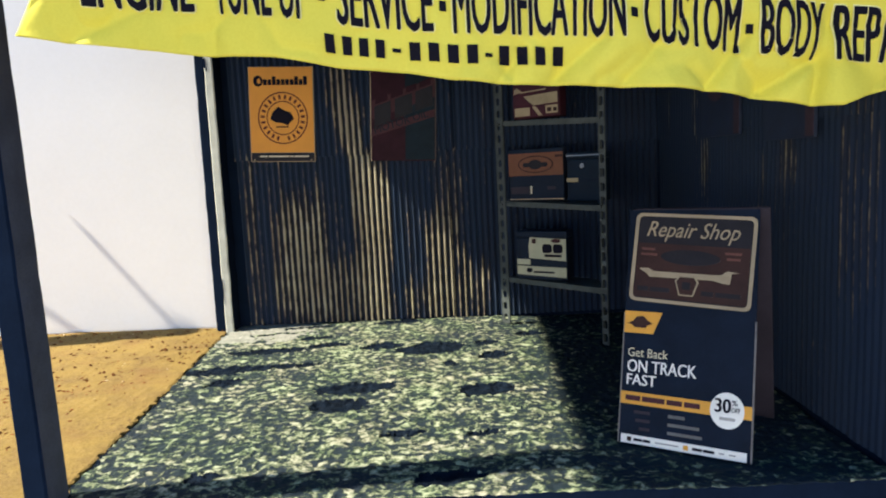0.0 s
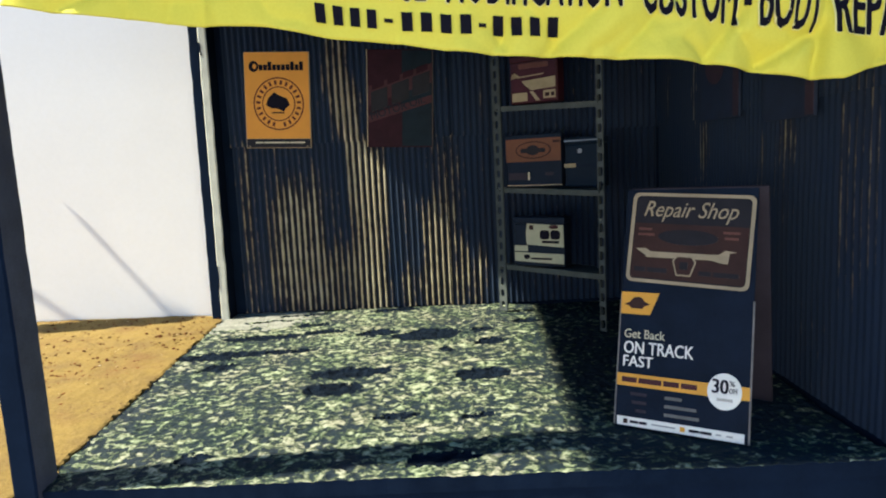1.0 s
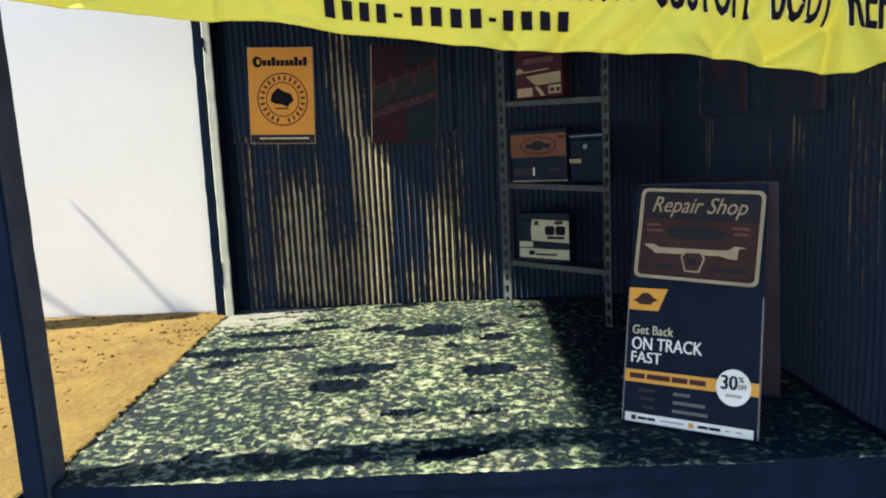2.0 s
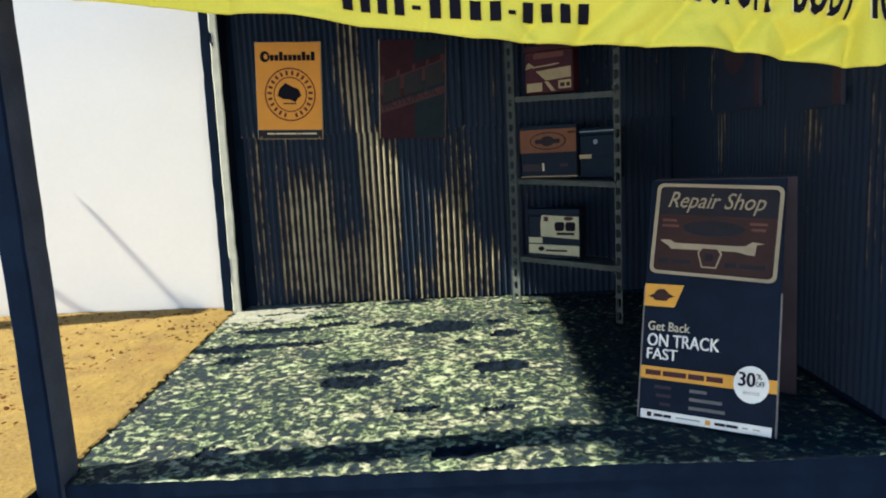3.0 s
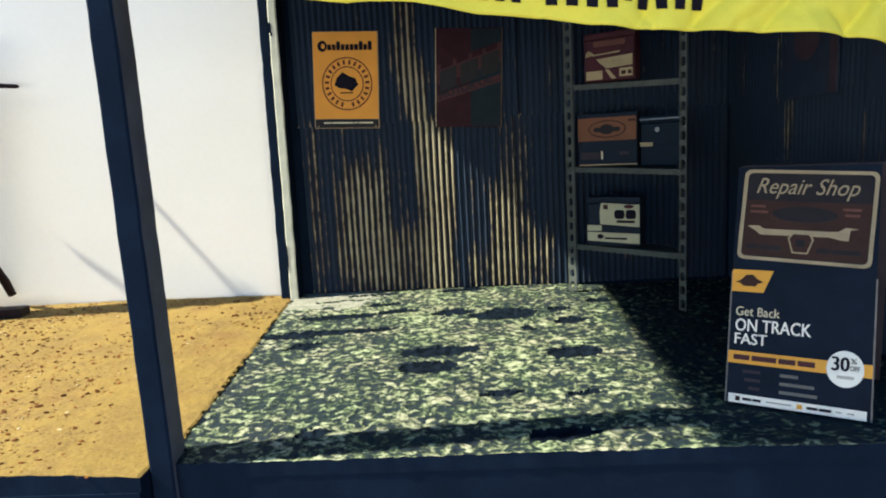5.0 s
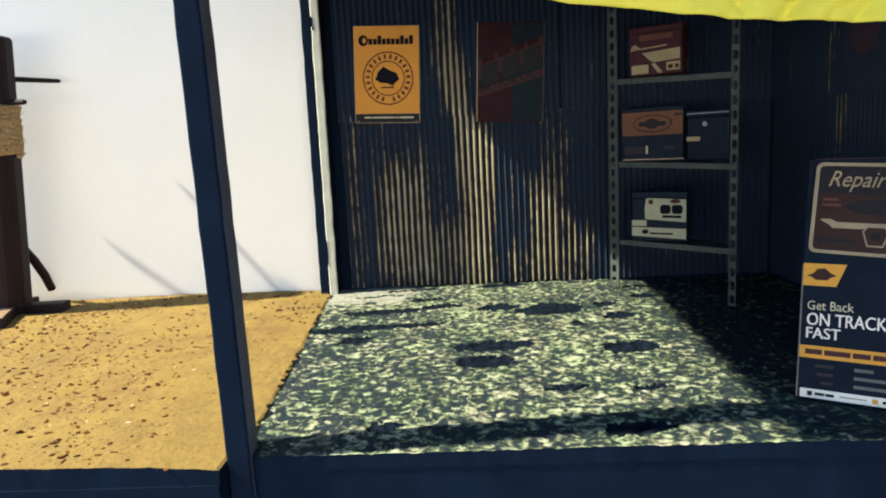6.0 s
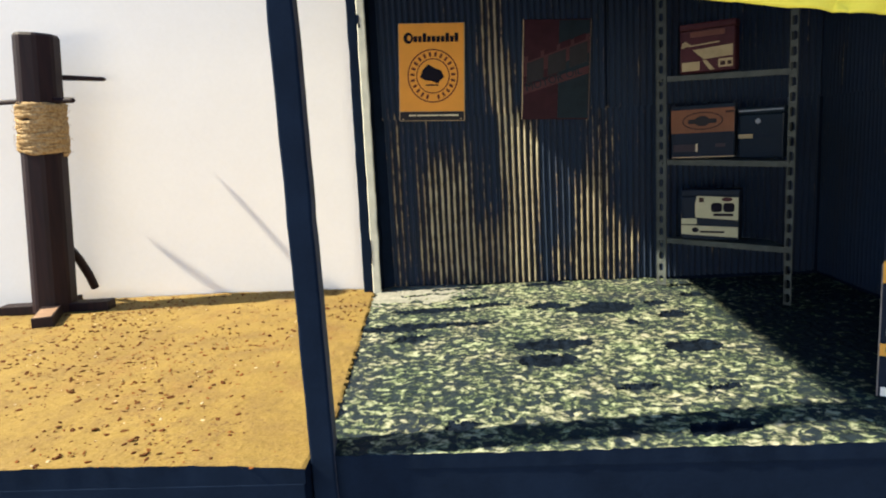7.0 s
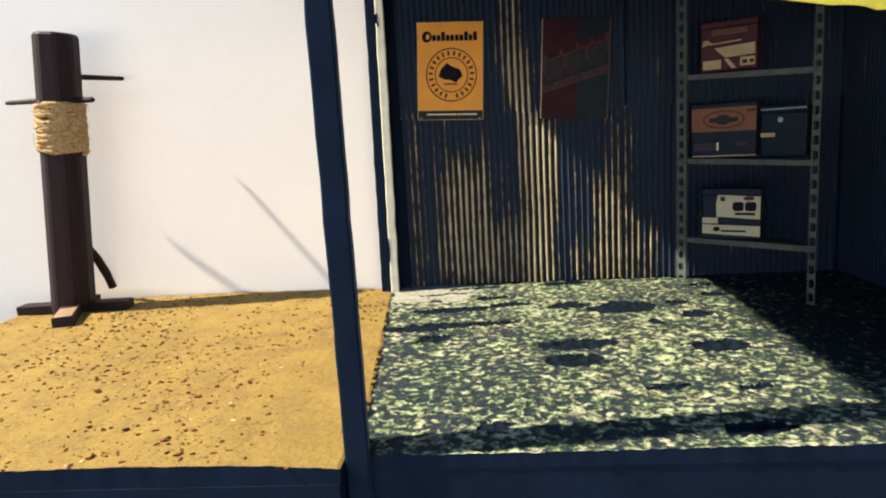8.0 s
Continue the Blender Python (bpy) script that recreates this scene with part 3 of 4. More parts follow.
def rough_post(X0, y0, X1, y1, z0, z1, seed, n=40, lean=0.0, skew=0.0):
    """A hand-cut wooden post with slightly uneven edges, front and right side in separate materials."""
    bm = bmesh.new()
    loops = []
    for k in range(n + 1):
        z = z0 + (z1 - z0) * k / n
        j = lambda s: 0.006 * n3(z * 5, s, seed) + 0.003 * n3(z * 19, s, seed)
        c = 0.01
        x0, x1 = X0 + lean * z, X1 + lean * z
        pts = [(x0 + j(1) + c, y0), (x1 + j(2) - c, y0), (x1 + j(2), y0 + c), (x1 + j(2) - skew, y1 - c), (x1 + j(2) - skew - c, y1), (x0 + j(1) + c, y1), (x0 + j(1), y1 - c), (x0 + j(1), y0 + c)]
        loops.append([bm.verts.new((x, y, z)) for x, y in pts])
    for a, b in zip(loops, loops[1:]):
        for k in range(8):
            f = bm.faces.new((a[k], a[(k + 1) % 8], b[(k + 1) % 8], b[k]))
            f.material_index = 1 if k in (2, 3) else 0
    bm.faces.new(loops[0][::-1])
    bm.faces.new(loops[-1])
    return bm


def post(x0, y0, x1, y1, z1, seed, label, mats, lean=0.0, foot=TOP, skew=0.0):
    return tagged(link_bm("post", rough_post(x0, y0, x1, y1, foot, z1, seed, lean=lean, skew=skew), mats), label, "post", "workshop posts")


# front posts: right side lighter grey than the front
post(-2.093, 2.892, -1.977, 3.115, 3.31, 1, "black painted wooden front post with a lighter grey side", (BLACK, POST_SIDE), -0.007, -0.5, 0.032)
post(2.04, 2.925, 2.15, 2.979, 3.31, 2, "black painted wooden front post with a lighter grey side", (BLACK, POST_SIDE))
post(-2.455, 6.42, -2.362, 6.64, 3.31, 3, "black painted wooden rear post beside a bare white strip", (BLACK, BLACK), 0.009)
strip = tagged(link_bm("corner_strip", rough_post(-2.361, 6.412, -2.280, 6.64, TOP, 3.31, 5, lean=0.009), (BARE, BLACK)), "bare white card strip edged with black paint smears", "trim", kind="structure")

for x, z, w, h in ((-2.350, 2.62, 0.012, 0.05), (-2.340, 2.56, 0.010, 0.02), (-2.359, 0.42, 0.010, 0.12)):
    rim = [(x + 0.009 * z + w * math.cos(k * math.tau / 14) * (1 + 0.4 * n3(k, z, 3)), z + h * math.sin(k * math.tau / 14) * (1 + 0.3 * n3(k, z, 6))) for k in range(14)]
    part("paint_smear", slab(rim, 6.4085, 6.413), BLACK, strip)


# ---- the banner ----
def interp(x, xs, ys):
    return float(np.interp(x, xs, ys))


BAN_X = [-1.80, -1.58, -1.28, -1.05, -0.70, -0.46, -0.18, 0.0, 0.24, 0.48, 0.73, 0.99, 1.17, 1.38, 1.62, 1.73, 1.84, 1.96, 2.15]
BAN_Z = [2.163, 2.122, 2.080, 2.043, 2.012, 1.963, 1.934, 1.893, 1.864, 1.853, 1.833, 1.82, 1.802, 1.763, 1.72, 1.716, 1.751, 1.776, 1.80]


# creases in the cloth: foot and head (x, z), half-width and depth
CREASES = [(-1.62, 2.12, -1.05, 2.32, 0.09, 0.064), (-0.98, 2.02, -0.93, 2.45, 0.05, 0.048), (-0.20, 1.94, -0.02, 2.35, 0.06, 0.035), (0.42, 1.86, 0.66, 2.05, 0.05, 0.054),
           (0.74, 1.85, 1.02, 2.12, 0.05, 0.058), (1.12, 1.81, 1.30, 2.02, 0.045, 0.064), (1.36, 1.78, 1.62, 1.92, 0.05, 0.072), (1.62, 1.74, 1.70, 2.1, 0.05, 0.080), (0.20, 1.87, 0.30, 2.0, 0.05, 0.048)]


def banner_y(x, z):
    y = interp(x, [-1.9, -0.52, 0.5, 1.3, 2.15], [2.80, 2.82, 2.88, 3.02, 3.11])
    low = min(1.0, max(0.0, 1.15 - (z - 1.75) / 0.75))
    fold = 0.024 * math.sin(x * 8 + 2.2 * z) + 0.034 * n3(x * 2.4 + z, z * 1.5, 11)
    ruck = 0.034 * abs(n3(x * 3.1 - z * 2.2, z * 1.1 + x, 21)) + 0.016 * abs(n3(x * 7 + z * 5, z * 4 - x * 2, 31))
    ruck += 0.022 * (1 - abs(n3(x * 4.3 + z * 1.7, z * 3.6 - x * 1.2, 71)) * 2.2) ** 3
    for x0, z0, x1, z1, w, a in CREASES:
        dx, dz = x1 - x0, z1 - z0
        n = math.hypot(dx, dz)
        t = ((x - x0) * dx + (z - z0) * dz) / n / n
        d = ((x - x0) * dz - (z - z0) * dx) / n
        if -0.4 < t < 1.4 and abs(d) < 3 * w:
            end = math.exp(-max(0.0, abs(t - 0.5) - 0.4) ** 2 * 14)
            side = d / w
            ruck += a * end * (math.exp(-abs(side) * 1.6) if side > 0 else math.exp(-abs(side) * 0.7))
    return y + low * (fold + ruck) - 0.03 * low


def banner_place(u, v):
    x = -1.80 + u * 3.95
    low = interp(x, BAN_X, BAN_Z)
    z = low + v * (2.60 - low)
    lean = 0.62 * max(0.0, 1 - u * 9) * (z - low)
    return x + lean, banner_y(x, z), z


banner = thing("banner", 0, 0, 0)
bm = bmesh.new()
NU, NV = 300, 50
layers = []
for k in (0, 1):
    layers.append([[bm.verts.new(Vector(banner_place(i / NU, j / NV)) + Vector((0, 0.006 * k, 0))) for i in range(NU + 1)] for j in range(NV + 1)])
for k in (0, 1):
    g = layers[k]
    for j in range(NV):
        for i in range(NU):
            bm.faces.new((g[j][i], g[j][i + 1], g[j + 1][i + 1], g[j + 1][i]))
for j in (0, NV):
    for i in range(NU):
        bm.faces.new((layers[0][j][i], layers[1][j][i], layers[1][j][i + 1], layers[0][j][i + 1]))
for i in (0, NU):
    for j in range(NV):
        bm.faces.new((layers[0][j][i], layers[0][j + 1][i], layers[1][j + 1][i], layers[1][j][i]))
part("cloth", bm, CLOTH, banner, smooth=True)
tagged(banner, "wrinkled yellow cloth banner with black lettering hung across the workshop front", "banner")


def base_line(x):
    return interp(x, [-1.8, -1.48, -1.04, -0.57, -0.45, -0.06, 0.02, 0.75, 0.83, 1.28, 1.37, 1.66, 1.96, 2.2], [2.29, 2.262, 2.217, 2.157, 2.138, 2.09, 2.077, 2.04, 2.027, 1.967, 1.957, 1.922, 1.894, 1.87])


def print_on_banner(bm, follow=True):
    """Lays flat print onto the folds of the cloth; x as on the cloth, z counted from the text line."""
    xs = [v.co.x for v in bm.verts]
    x = min(xs) + 0.022
    while x < max(xs):
        bmesh.ops.bisect_plane(bm, geom=bm.verts[:] + bm.edges[:] + bm.faces[:], plane_co=(x, 0, 0), plane_no=(1, 0, 0))
        x += 0.022
    for k in range(-3, 6):
        bmesh.ops.bisect_plane(bm, geom=bm.verts[:] + bm.edges[:] + bm.faces[:], plane_co=(0, 0, 0.04 * k), plane_no=(0, 0, 1))
    for v in bm.verts:
        x, y, z = v.co
        z += base_line(x)
        v.co = (x, banner_y(x, z) - 0.007 + y, z)
    return bm


for words, x0, x1 in (("ENGINE", -1.50, -1.04), ("TUNE UP", -0.955, -0.57), ("SERVICE", -0.455, -0.06), ("MODIFICATION", 0.02, 0.745), ("CUSTOM", 0.83, 1.28), ("BODY", 1.365, 1.655), ("REPAIR", 1.71, 2.13)):
    part("lettering", print_on_banner(moved(lettering(words, 0.235, x1 - x0, bold=0.028, depth=0.003), x0, -0.001, 0)), INK, banner)
    part("letter_outline", print_on_banner(moved(lettering(words, 0.243, x1 - x0 + 0.012, bold=0.052, depth=0.002), x0 - 0.006, 0.0025, -0.004)), OUTLINE, banner, "pale outline round the black letters")
for x in (-1.60, -0.515, -0.02, 0.785, 1.322):
    part("lettering", print_on_banner(box(x - 0.014, -0.002, 0.085, x + 0.014, 0.001, 0.125)), INK, banner)
# a row of figures under the text, as plain bars
for a, b in ((-0.525, -0.255), (-0.185, 0.135), (0.19, 0.495)):
    step = (b - a) / 4
    for k in range(4):
        part("number_bar", print_on_banner(box(a + (k + 0.22) * step, -0.002, -0.120, a + (k + 0.78) * step, 0.001, -0.045)), INK, banner)
for a, b in ((-0.238, -0.203), (0.148, 0.178)):
    part("number_bar", print_on_banner(box(a, -0.002, -0.092, b, 0.001, -0.076)), INK, banner)
structure("beam_front", box(-1.98, 2.88, 2.56, 2.05, 2.99, 2.66, 0.01), BLACK, "black front beam that carries the banner")


# ---- signs on the back wall ----
def yellow_sign():
    t = thing("tin_sign", -1.692, 6.585, 1.655, ry=2.6)
    t.scale = (1.025, 1.0, 1.05)
    part("plate", box(-0.312, -0.012, 0.0, 0.312, 0.012, 0.875, 0.006), EDGE, t, "worn pale tin edge")
    part("yellow_field", box(-0.303, -0.016, 0.088, 0.303, -0.0115, 0.868), YELLOW, t)
    part("dark_band", box(-0.303, -0.016, 0.006, 0.303, -0.0115, 0.085), SIGN_DARK, t)
    n = 40
    part("ring_line", ring(ellipse(0.012, 0.405, 0.24, 0.24, n), ellipse(0.012, 0.405, 0.228, 0.228, n), -0.019, -0.0155), BROWN_INK, t)
    part("ring_line", ring(ellipse(0.012, 0.405, 0.158, 0.158, n), ellipse(0.012, 0.405, 0.148, 0.148, n), -0.019, -0.0155), BROWN_INK, t)
    # emblem, a plain shape
    part("emblem", slab([(-0.085, 0.46), (-0.03, 0.51), (0.03, 0.475), (0.09, 0.455), (0.118, 0.395), (0.075, 0.36), (0.06, 0.335), (0.0, 0.36), (-0.06, 0.365), (-0.11, 0.395)], -0.019, -0.0155), INK, t)
    part("emblem", slab([(-0.06, 0.318), (0.07, 0.318), (0.06, 0.33), (-0.05, 0.33)], -0.019, -0.0155), INK, t)
    # brand name as a plain shape, ring marks and fine print as bars
    part("name_block", ring(ellipse(-0.215, 0.742, 0.046, 0.050, 20), ellipse(-0.207, 0.742, 0.018, 0.024, 20), -0.019, -0.0155), INK, t)
    for k in range(10):
        x, tall = -0.166 + k * 0.0425, 0.784 if k in (2, 7, 9) else 0.758
        part("name_block", slab(round_rect(x, 0.706, x + 0.036, tall, 0.006), -0.019, -0.0155), INK, t)
    for k in range(22):
        a = radians(90 + (k - 10.5) * 360 / 23)
        cx, cz = 0.012 + 0.193 * math.cos(a), 0.405 + 0.193 * math.sin(a)
        bm = moved(box(-0.011, -0.019, -0.02, 0.011, -0.0155, 0.02), 0, 0, 0, 90 - math.degrees(a))
        part("ring_mark", moved(bm, cx, 0, cz), BROWN_INK, t)
    part("small_print", bars([(-0.22, -0.15), (-0.14, 0.06), (0.07, 0.1), (0.11, 0.25)], 0.045, 0.058, -0.018, -0.0155), CREAM, t)
    for x in (-0.275, 0.275):
        part("rivet", rod((x, -0.012, 0.018), (x, -0.022, 0.018), 0.008, 0.006, 8), EDGE, t)
    return tagged(t, "yellow tin sign with a round emblem, on the corrugated wall", "sign")


def red_sign():
    t = thing("oil_sign", -0.505, 6.59, 1.605, ry=2.8)
    part("plate", box(-0.318, -0.010, 0.0, 0.318, 0.010, 0.93, 0.005), SIGN_RED, t)
    # left edge paler: its lit highlight is put into the colour
    for x, mat in ((-0.322, EDGE), (0.312, DULL_EDGE)):
        part("edge_strip", box(x, -0.012, 0.0, x + 0.008, 0.011, 0.93), mat, t)
    part("green_field", slab([(0.02, 0.012), (0.308, 0.012), (0.308, 0.918), (0.02, 0.918)], -0.0135, -0.0095), GREEN, t)
    part("slanted_band", slab([(-0.308, 0.40), (0.308, 0.62), (0.308, 0.80), (-0.308, 0.58)], -0.0165, -0.0125), SIGN_RED_LIGHT, t)
    part("slanted_band", slab([(-0.308, 0.235), (0.308, 0.43), (0.308, 0.50), (-0.308, 0.305)], -0.0165, -0.0125), SIGN_RED_LIGHT, t)
    # brand lettering as slanted blocks
    for a, b in ((-0.28, -0.12), (-0.08, 0.09), (0.12, 0.29)):
        f = lambda x: 0.325 + 0.357 * (x + 0.308)
        part("name_block", slab([(a, f(a)), (b, f(b)), (b, f(b) + 0.19), (a, f(a) + 0.19)], -0.0195, -0.016), SIGN_DARK, t)
    f = lambda x: 0.53 + 0.357 * (x + 0.308)
    for a, b in ((-0.27, -0.15), (-0.12, 0.0), (0.03, 0.13), (0.16, 0.27)):
        part("name_block", slab([(a, f(a)), (b, f(b)), (b, f(b) + 0.06), (a, f(a) + 0.06)], -0.0195, -0.016), SIGN_RED, t)
    part("small_print", moved(lettering("MOTOR OIL", 0.075, 0.55, shear=0.1, bold=0.01), -0.275, -0.0165, 0.262, -17.5), GREEN, t)
    return tagged(t, "dark red and green tin sign with slanted bands", "sign")


yellow_sign()
red_sign()


def dark_poster(y_far, y_near, z0, z1, side_mat):
    t = thing("dark_poster", 1.972, y_far, z0, rz=-90)
    w = y_far - y_near
    part("panel", box(0, -0.010, 0, w, 0.010, z1 - z0, 0.004), POSTER, t)
    part("border_strip", box(w - 0.09, -0.014, 0.01, w - 0.004, -0.0095, z1 - z0 - 0.01), side_mat, t)
    part("picture_patch", slab(ellipse(w * 0.42, 0.42, w * 0.26, 0.16, 20), -0.0135, -0.0095), POSTER_BROWN, t)
    return tagged(t, "dark worn poster panel with a brown border on the side wall", "poster")


dark_poster(5.38, 4.66, 1.65, 2.5, POSTER_BROWN)
dark_poster(4.30, 3.70, 1.59, 2.45, POSTER_BROWN)


# ---- the slotted-angle rack in the corner ----
def slotted_plate(width, height, pitch, hole_w, hole_h, thick):
    """A strip with a row of long slots, standing in the x-z plane from x 0 to width."""
    bm = bmesh.new()
    n = max(1, round(height / pitch))
    pitch = height / n
    m = 12
    for k in range(n):
        z0, zc = k * pitch, (k + 0.5) * pitch
        outer = [(0, z0), (width / 3, z0), (2 * width / 3, z0), (width, z0), (width, z0 + pitch / 3), (width, z0 + 2 * pitch / 3), (width, z0 + pitch), (2 * width / 3, z0 + pitch), (width / 3, z0 + pitch), (0, z0 + pitch), (0, z0 + 2 * pitch / 3), (0, z0 + pitch / 3)]
        inner = []
        for x, z in outer:
            a = math.atan2((z - zc) / pitch, (x - width / 2) / width)
            inner.append((width / 2 + hole_w / 2 * math.cos(a), zc + hole_h / 2 * math.copysign(abs(math.sin(a)) ** 0.7, math.sin(a))))
        f = [bm.verts.new((x, 0, z)) for x, z in outer]
        b = [bm.verts.new((x, thick, z)) for x, z in outer]
        fi = [bm.verts.new((x, 0, z)) for x, z in inner]
        bi = [bm.verts.new((x, thick, z)) for x, z in inner]
        for i in range(m):
            j = (i + 1) % m
            bm.faces.new((f[i], f[j], fi[j], fi[i]))
            bm.faces.new((b[j], b[i], bi[i], bi[j]))
            bm.faces.new((fi[i], fi[j], bi[j], bi[i]))
            if outer[i][0] == outer[j][0]:
                bm.faces.new((f[i], b[i], b[j], f[j]))
    bmesh.ops.remove_doubles(bm, verts=bm.verts, dist=1e-5)
    return bm


RACK_L, RACK_R = Vector((0.397, 6.320)), Vector((1.227, 5.311))
RACK_YAW = math.degrees(math.atan2(RACK_R.y - RACK_L.y, RACK_R.x - RACK_L.x))
RACK_W = (RACK_R - RACK_L).length
RACK_D = 0.34
rack = thing("shelf_rack", RACK_L.x, RACK_L.y, 0.0, rz=RACK_YAW)
PW, TH = 0.106, 0.012
HIGH = 2.95


def angle_post(x, y, sx, sy, PW):
    front = slotted_plate(PW, HIGH, 0.112, 0.050, 0.074, TH)
    if sx < 0:
        bmesh.ops.translate(front, verts=front.verts, vec=(-PW, 0, 0))
    moved(front, x, y if sy > 0 else y - TH, 0)
    p = part("post", front, STEEL, rack)
    wing = box(0, 0, 0, 0.028, TH, HIGH)
    bmesh.ops.rotate(wing, verts=wing.verts, matrix=Matrix.Rotation(radians(90), 3, "Z"))
    if sy < 0:
        bmesh.ops.translate(wing, verts=wing.verts, vec=(0, -PW, 0))
    moved(wing, x + TH if sx > 0 else x - PW + TH, y, 0)
    part("flange", wing, STEEL, p)


for x, sx, w in ((-0.015, 1, PW), (RACK_W - 0.052, -1, 0.062)):
    angle_post(x, 0.0, sx, 1, w)


SHELF_W = RACK_W - 0.052


def shelf(z, tilt, name="shelf"):
    # corner shelf: its ends run along the two walls
    cl, cr = 0.91, 1.09
    a, b = TH, RACK_D
    pts = [(TH + 0.004, a), (SHELF_W - TH - 0.004, a), (SHELF_W - TH - cr * (b - a), b), (TH + cl * (b - a), b)]
    bm = bmesh.new()
    top = [bm.verts.new((x, y, 0.0)) for x, y in pts]
    low = [bm.verts.new((x, y, -0.012)) for x, y in pts]
    bm.faces.new(top)
    bm.faces.new(low[::-1])
    for k in range(4):
        bm.faces.new((top[k], low[k], low[(k + 1) % 4], top[(k + 1) % 4]))
    box(TH + 0.004, a - 0.001, -0.048, SHELF_W - TH - 0.004, a + 0.012, -0.0005, 0.003, bm)
    bmesh.ops.rotate(bm, verts=bm.verts, matrix=Matrix.Rotation(radians(tilt), 3, "Y"))
    p = part("shelf", moved(bm, 0, 0, z), STEEL, rack)
    for x in (0.05, SHELF_W - 0.05):
        part("bolt", rod((x, -0.001, z - 0.035), (x, -0.016, z - 0.035), 0.014, 0.012, 6), STEEL, p)


SHELVES = (0.450, 1.178, 1.925)
for z, tilt in zip(SHELVES, (-0.9, 1.2, 3.0)):
    shelf(z, tilt)
tagged(rack, "grey slotted-angle metal shelf rack set across the corner, partly filled", "shelf")


# ---- batteries on the rack ----
def battery(x, y, z, yaw, w, d, h, body, label):
    t = thing("car_battery", x, y, z, rz=yaw)
    part("case", box(0, 0, 0, w, d, h * 0.86, 0.012), body, t)
    part("lid", box(-0.004, -0.004, h * 0.862, w + 0.004, d + 0.004, h, 0.012), body, t)
    return tagged(t, label, "battery", "batteries on the rack")


def on_front(t, name, pts, mat, lift=0.0):
    return part(name, slab(pts, -0.009 - lift, -0.0035 - lift), mat, t)


def rect(x0, z0, x1, z1):
    return [(x0, z0), (x1, z0), (x1, z1), (x0, z1)]


# red battery, upper shelf
b = battery(0.552, 6.165, SHELVES[2] - 0.004, -33, 0.40, 0.14, 0.42, RED, "red car battery with cream picture label on the top shelf")
b.scale = (1.15, 1.0, 1.0)
on_front(b, "label_field", rect(0.008, 0.012, 0.392, 0.355), RED)
on_front(b, "cream_shape", [(0.012, 0.215), (0.022, 0.265), (0.07, 0.225), (0.29, 0.237), (0.29, 0.248), (0.09, 0.236), (0.04, 0.275)], TAN, 0.004)
on_front(b, "cream_shape", [(0.10, 0.195), (0.385, 0.212), (0.385, 0.120), (0.18, 0.110), (0.14, 0.150)], TAN, 0.004)
on_front(b, "cream_shape", rect(0.02, 0.02, 0.15, 0.095), TAN, 0.004)
on_front(b, "cream_shape", [(0.17, 0.10), (0.2, 0.10), (0.26, 0.015), (0.225, 0.015)], TAN, 0.004)
on_front(b, "cream_shape", rect(0.285, 0.03, 0.385, 0.10), TAN, 0.004)
on_front(b, "dark_shape", rect(0.30, 0.045, 0.335, 0.078), MAROON, 0.008)
on_front(b, "dark_shape", rect(0.350, 0.045, 0.378, 0.078), MAROON, 0.008)
on_front(b, "name_bar", round_rect(0.08, 0.300, 0.33, 0.345, 0.012), PLATE_RED, 0.004)

# orange and black battery, middle shelf
b = battery(0.50, 6.235, SHELVES[1] + 0.003, -30, 0.535, 0.10, 0.47, BATT, "black car battery with an orange top label on the middle shelf")
on_front(b, "orange_label", rect(0.0, 0.225, 0.532, 0.430), BATT_ORANGE)
on_front(b, "emblem_line", ellipse(0.27, 0.327, 0.172, 0.078), MAROON, 0.004)
on_front(b, "emblem_field", ellipse(0.27, 0.327, 0.160, 0.068), BATT_ORANGE, 0.008)
on_front(b, "name_bar", round_rect(0.15, 0.303, 0.39, 0.343, 0.015), SIGN_DARK, 0.012)
on_front(b, "emblem_mark", ellipse(0.27, 0.325, 0.065, 0.045, 16), SIGN_DARK, 0.0125)
on_front(b, "small_print", rect(0.46, 0.385, 0.53, 0.405), MAROON, 0.004)
on_front(b, "pale_edge", rect(0.005, 0.006, 0.54, 0.016), EDGE)
on_front(b, "grey_plate", rect(0.02, 0.06, 0.21, 0.125), CARD_BACK)
on_front(b, "pale_edge", rect(0.213, 0.06, 0.228, 0.13), CREAM)
on_front(b, "small_print", rect(0.38, 0.095, 0.46, 0.125), CARD_BACK)

# navy battery, middle shelf
b = battery(0.985, 5.935, SHELVES[1] - 0.010, -43, 0.365, 0.12, 0.43, BATT_BLUE, "navy blue car battery with a thin pale rim")
on_front(b, "pale_edge", rect(0.0, 0.395, 0.363, 0.405), LEAD)
on_front(b, "pale_edge", rect(0.0, 0.17, 0.12, 0.205), TAN)
on_front(b, "dark_band", rect(0.12, 0.17, 0.363, 0.2), BATT)
on_front(b, "emblem_mark", ellipse(0.16, 0.31, 0.022, 0.022, 8), LEAD)

# black and white battery, lower shelf
b = battery(0.53, 6.02, SHELVES[0] + 0.026, -30, 0.475, 0.16, 0.44, BATT, "black car battery with white labels on the lower shelf")
on_front(b, "white_label", [(0.12, 0.195), (0.47, 0.175), (0.47, 0.37), (0.13, 0.385), (0.115, 0.30)], DULL_PAPER)
on_front(b, "white_label", [(0.0, 0.045), (0.47, 0.025), (0.47, 0.115), (0.0, 0.125)], DULL_PAPER)
on_front(b, "white_label", [(0.0, 0.135), (0.13, 0.135), (0.13, 0.185), (0.0, 0.185)], DULL_PAPER)
on_front(b, "name_block", round_rect(0.25, 0.245, 0.34, 0.325, 0.025), INK, 0.004)
on_front(b, "name_block", round_rect(0.35, 0.245, 0.44, 0.325, 0.025), INK, 0.004)
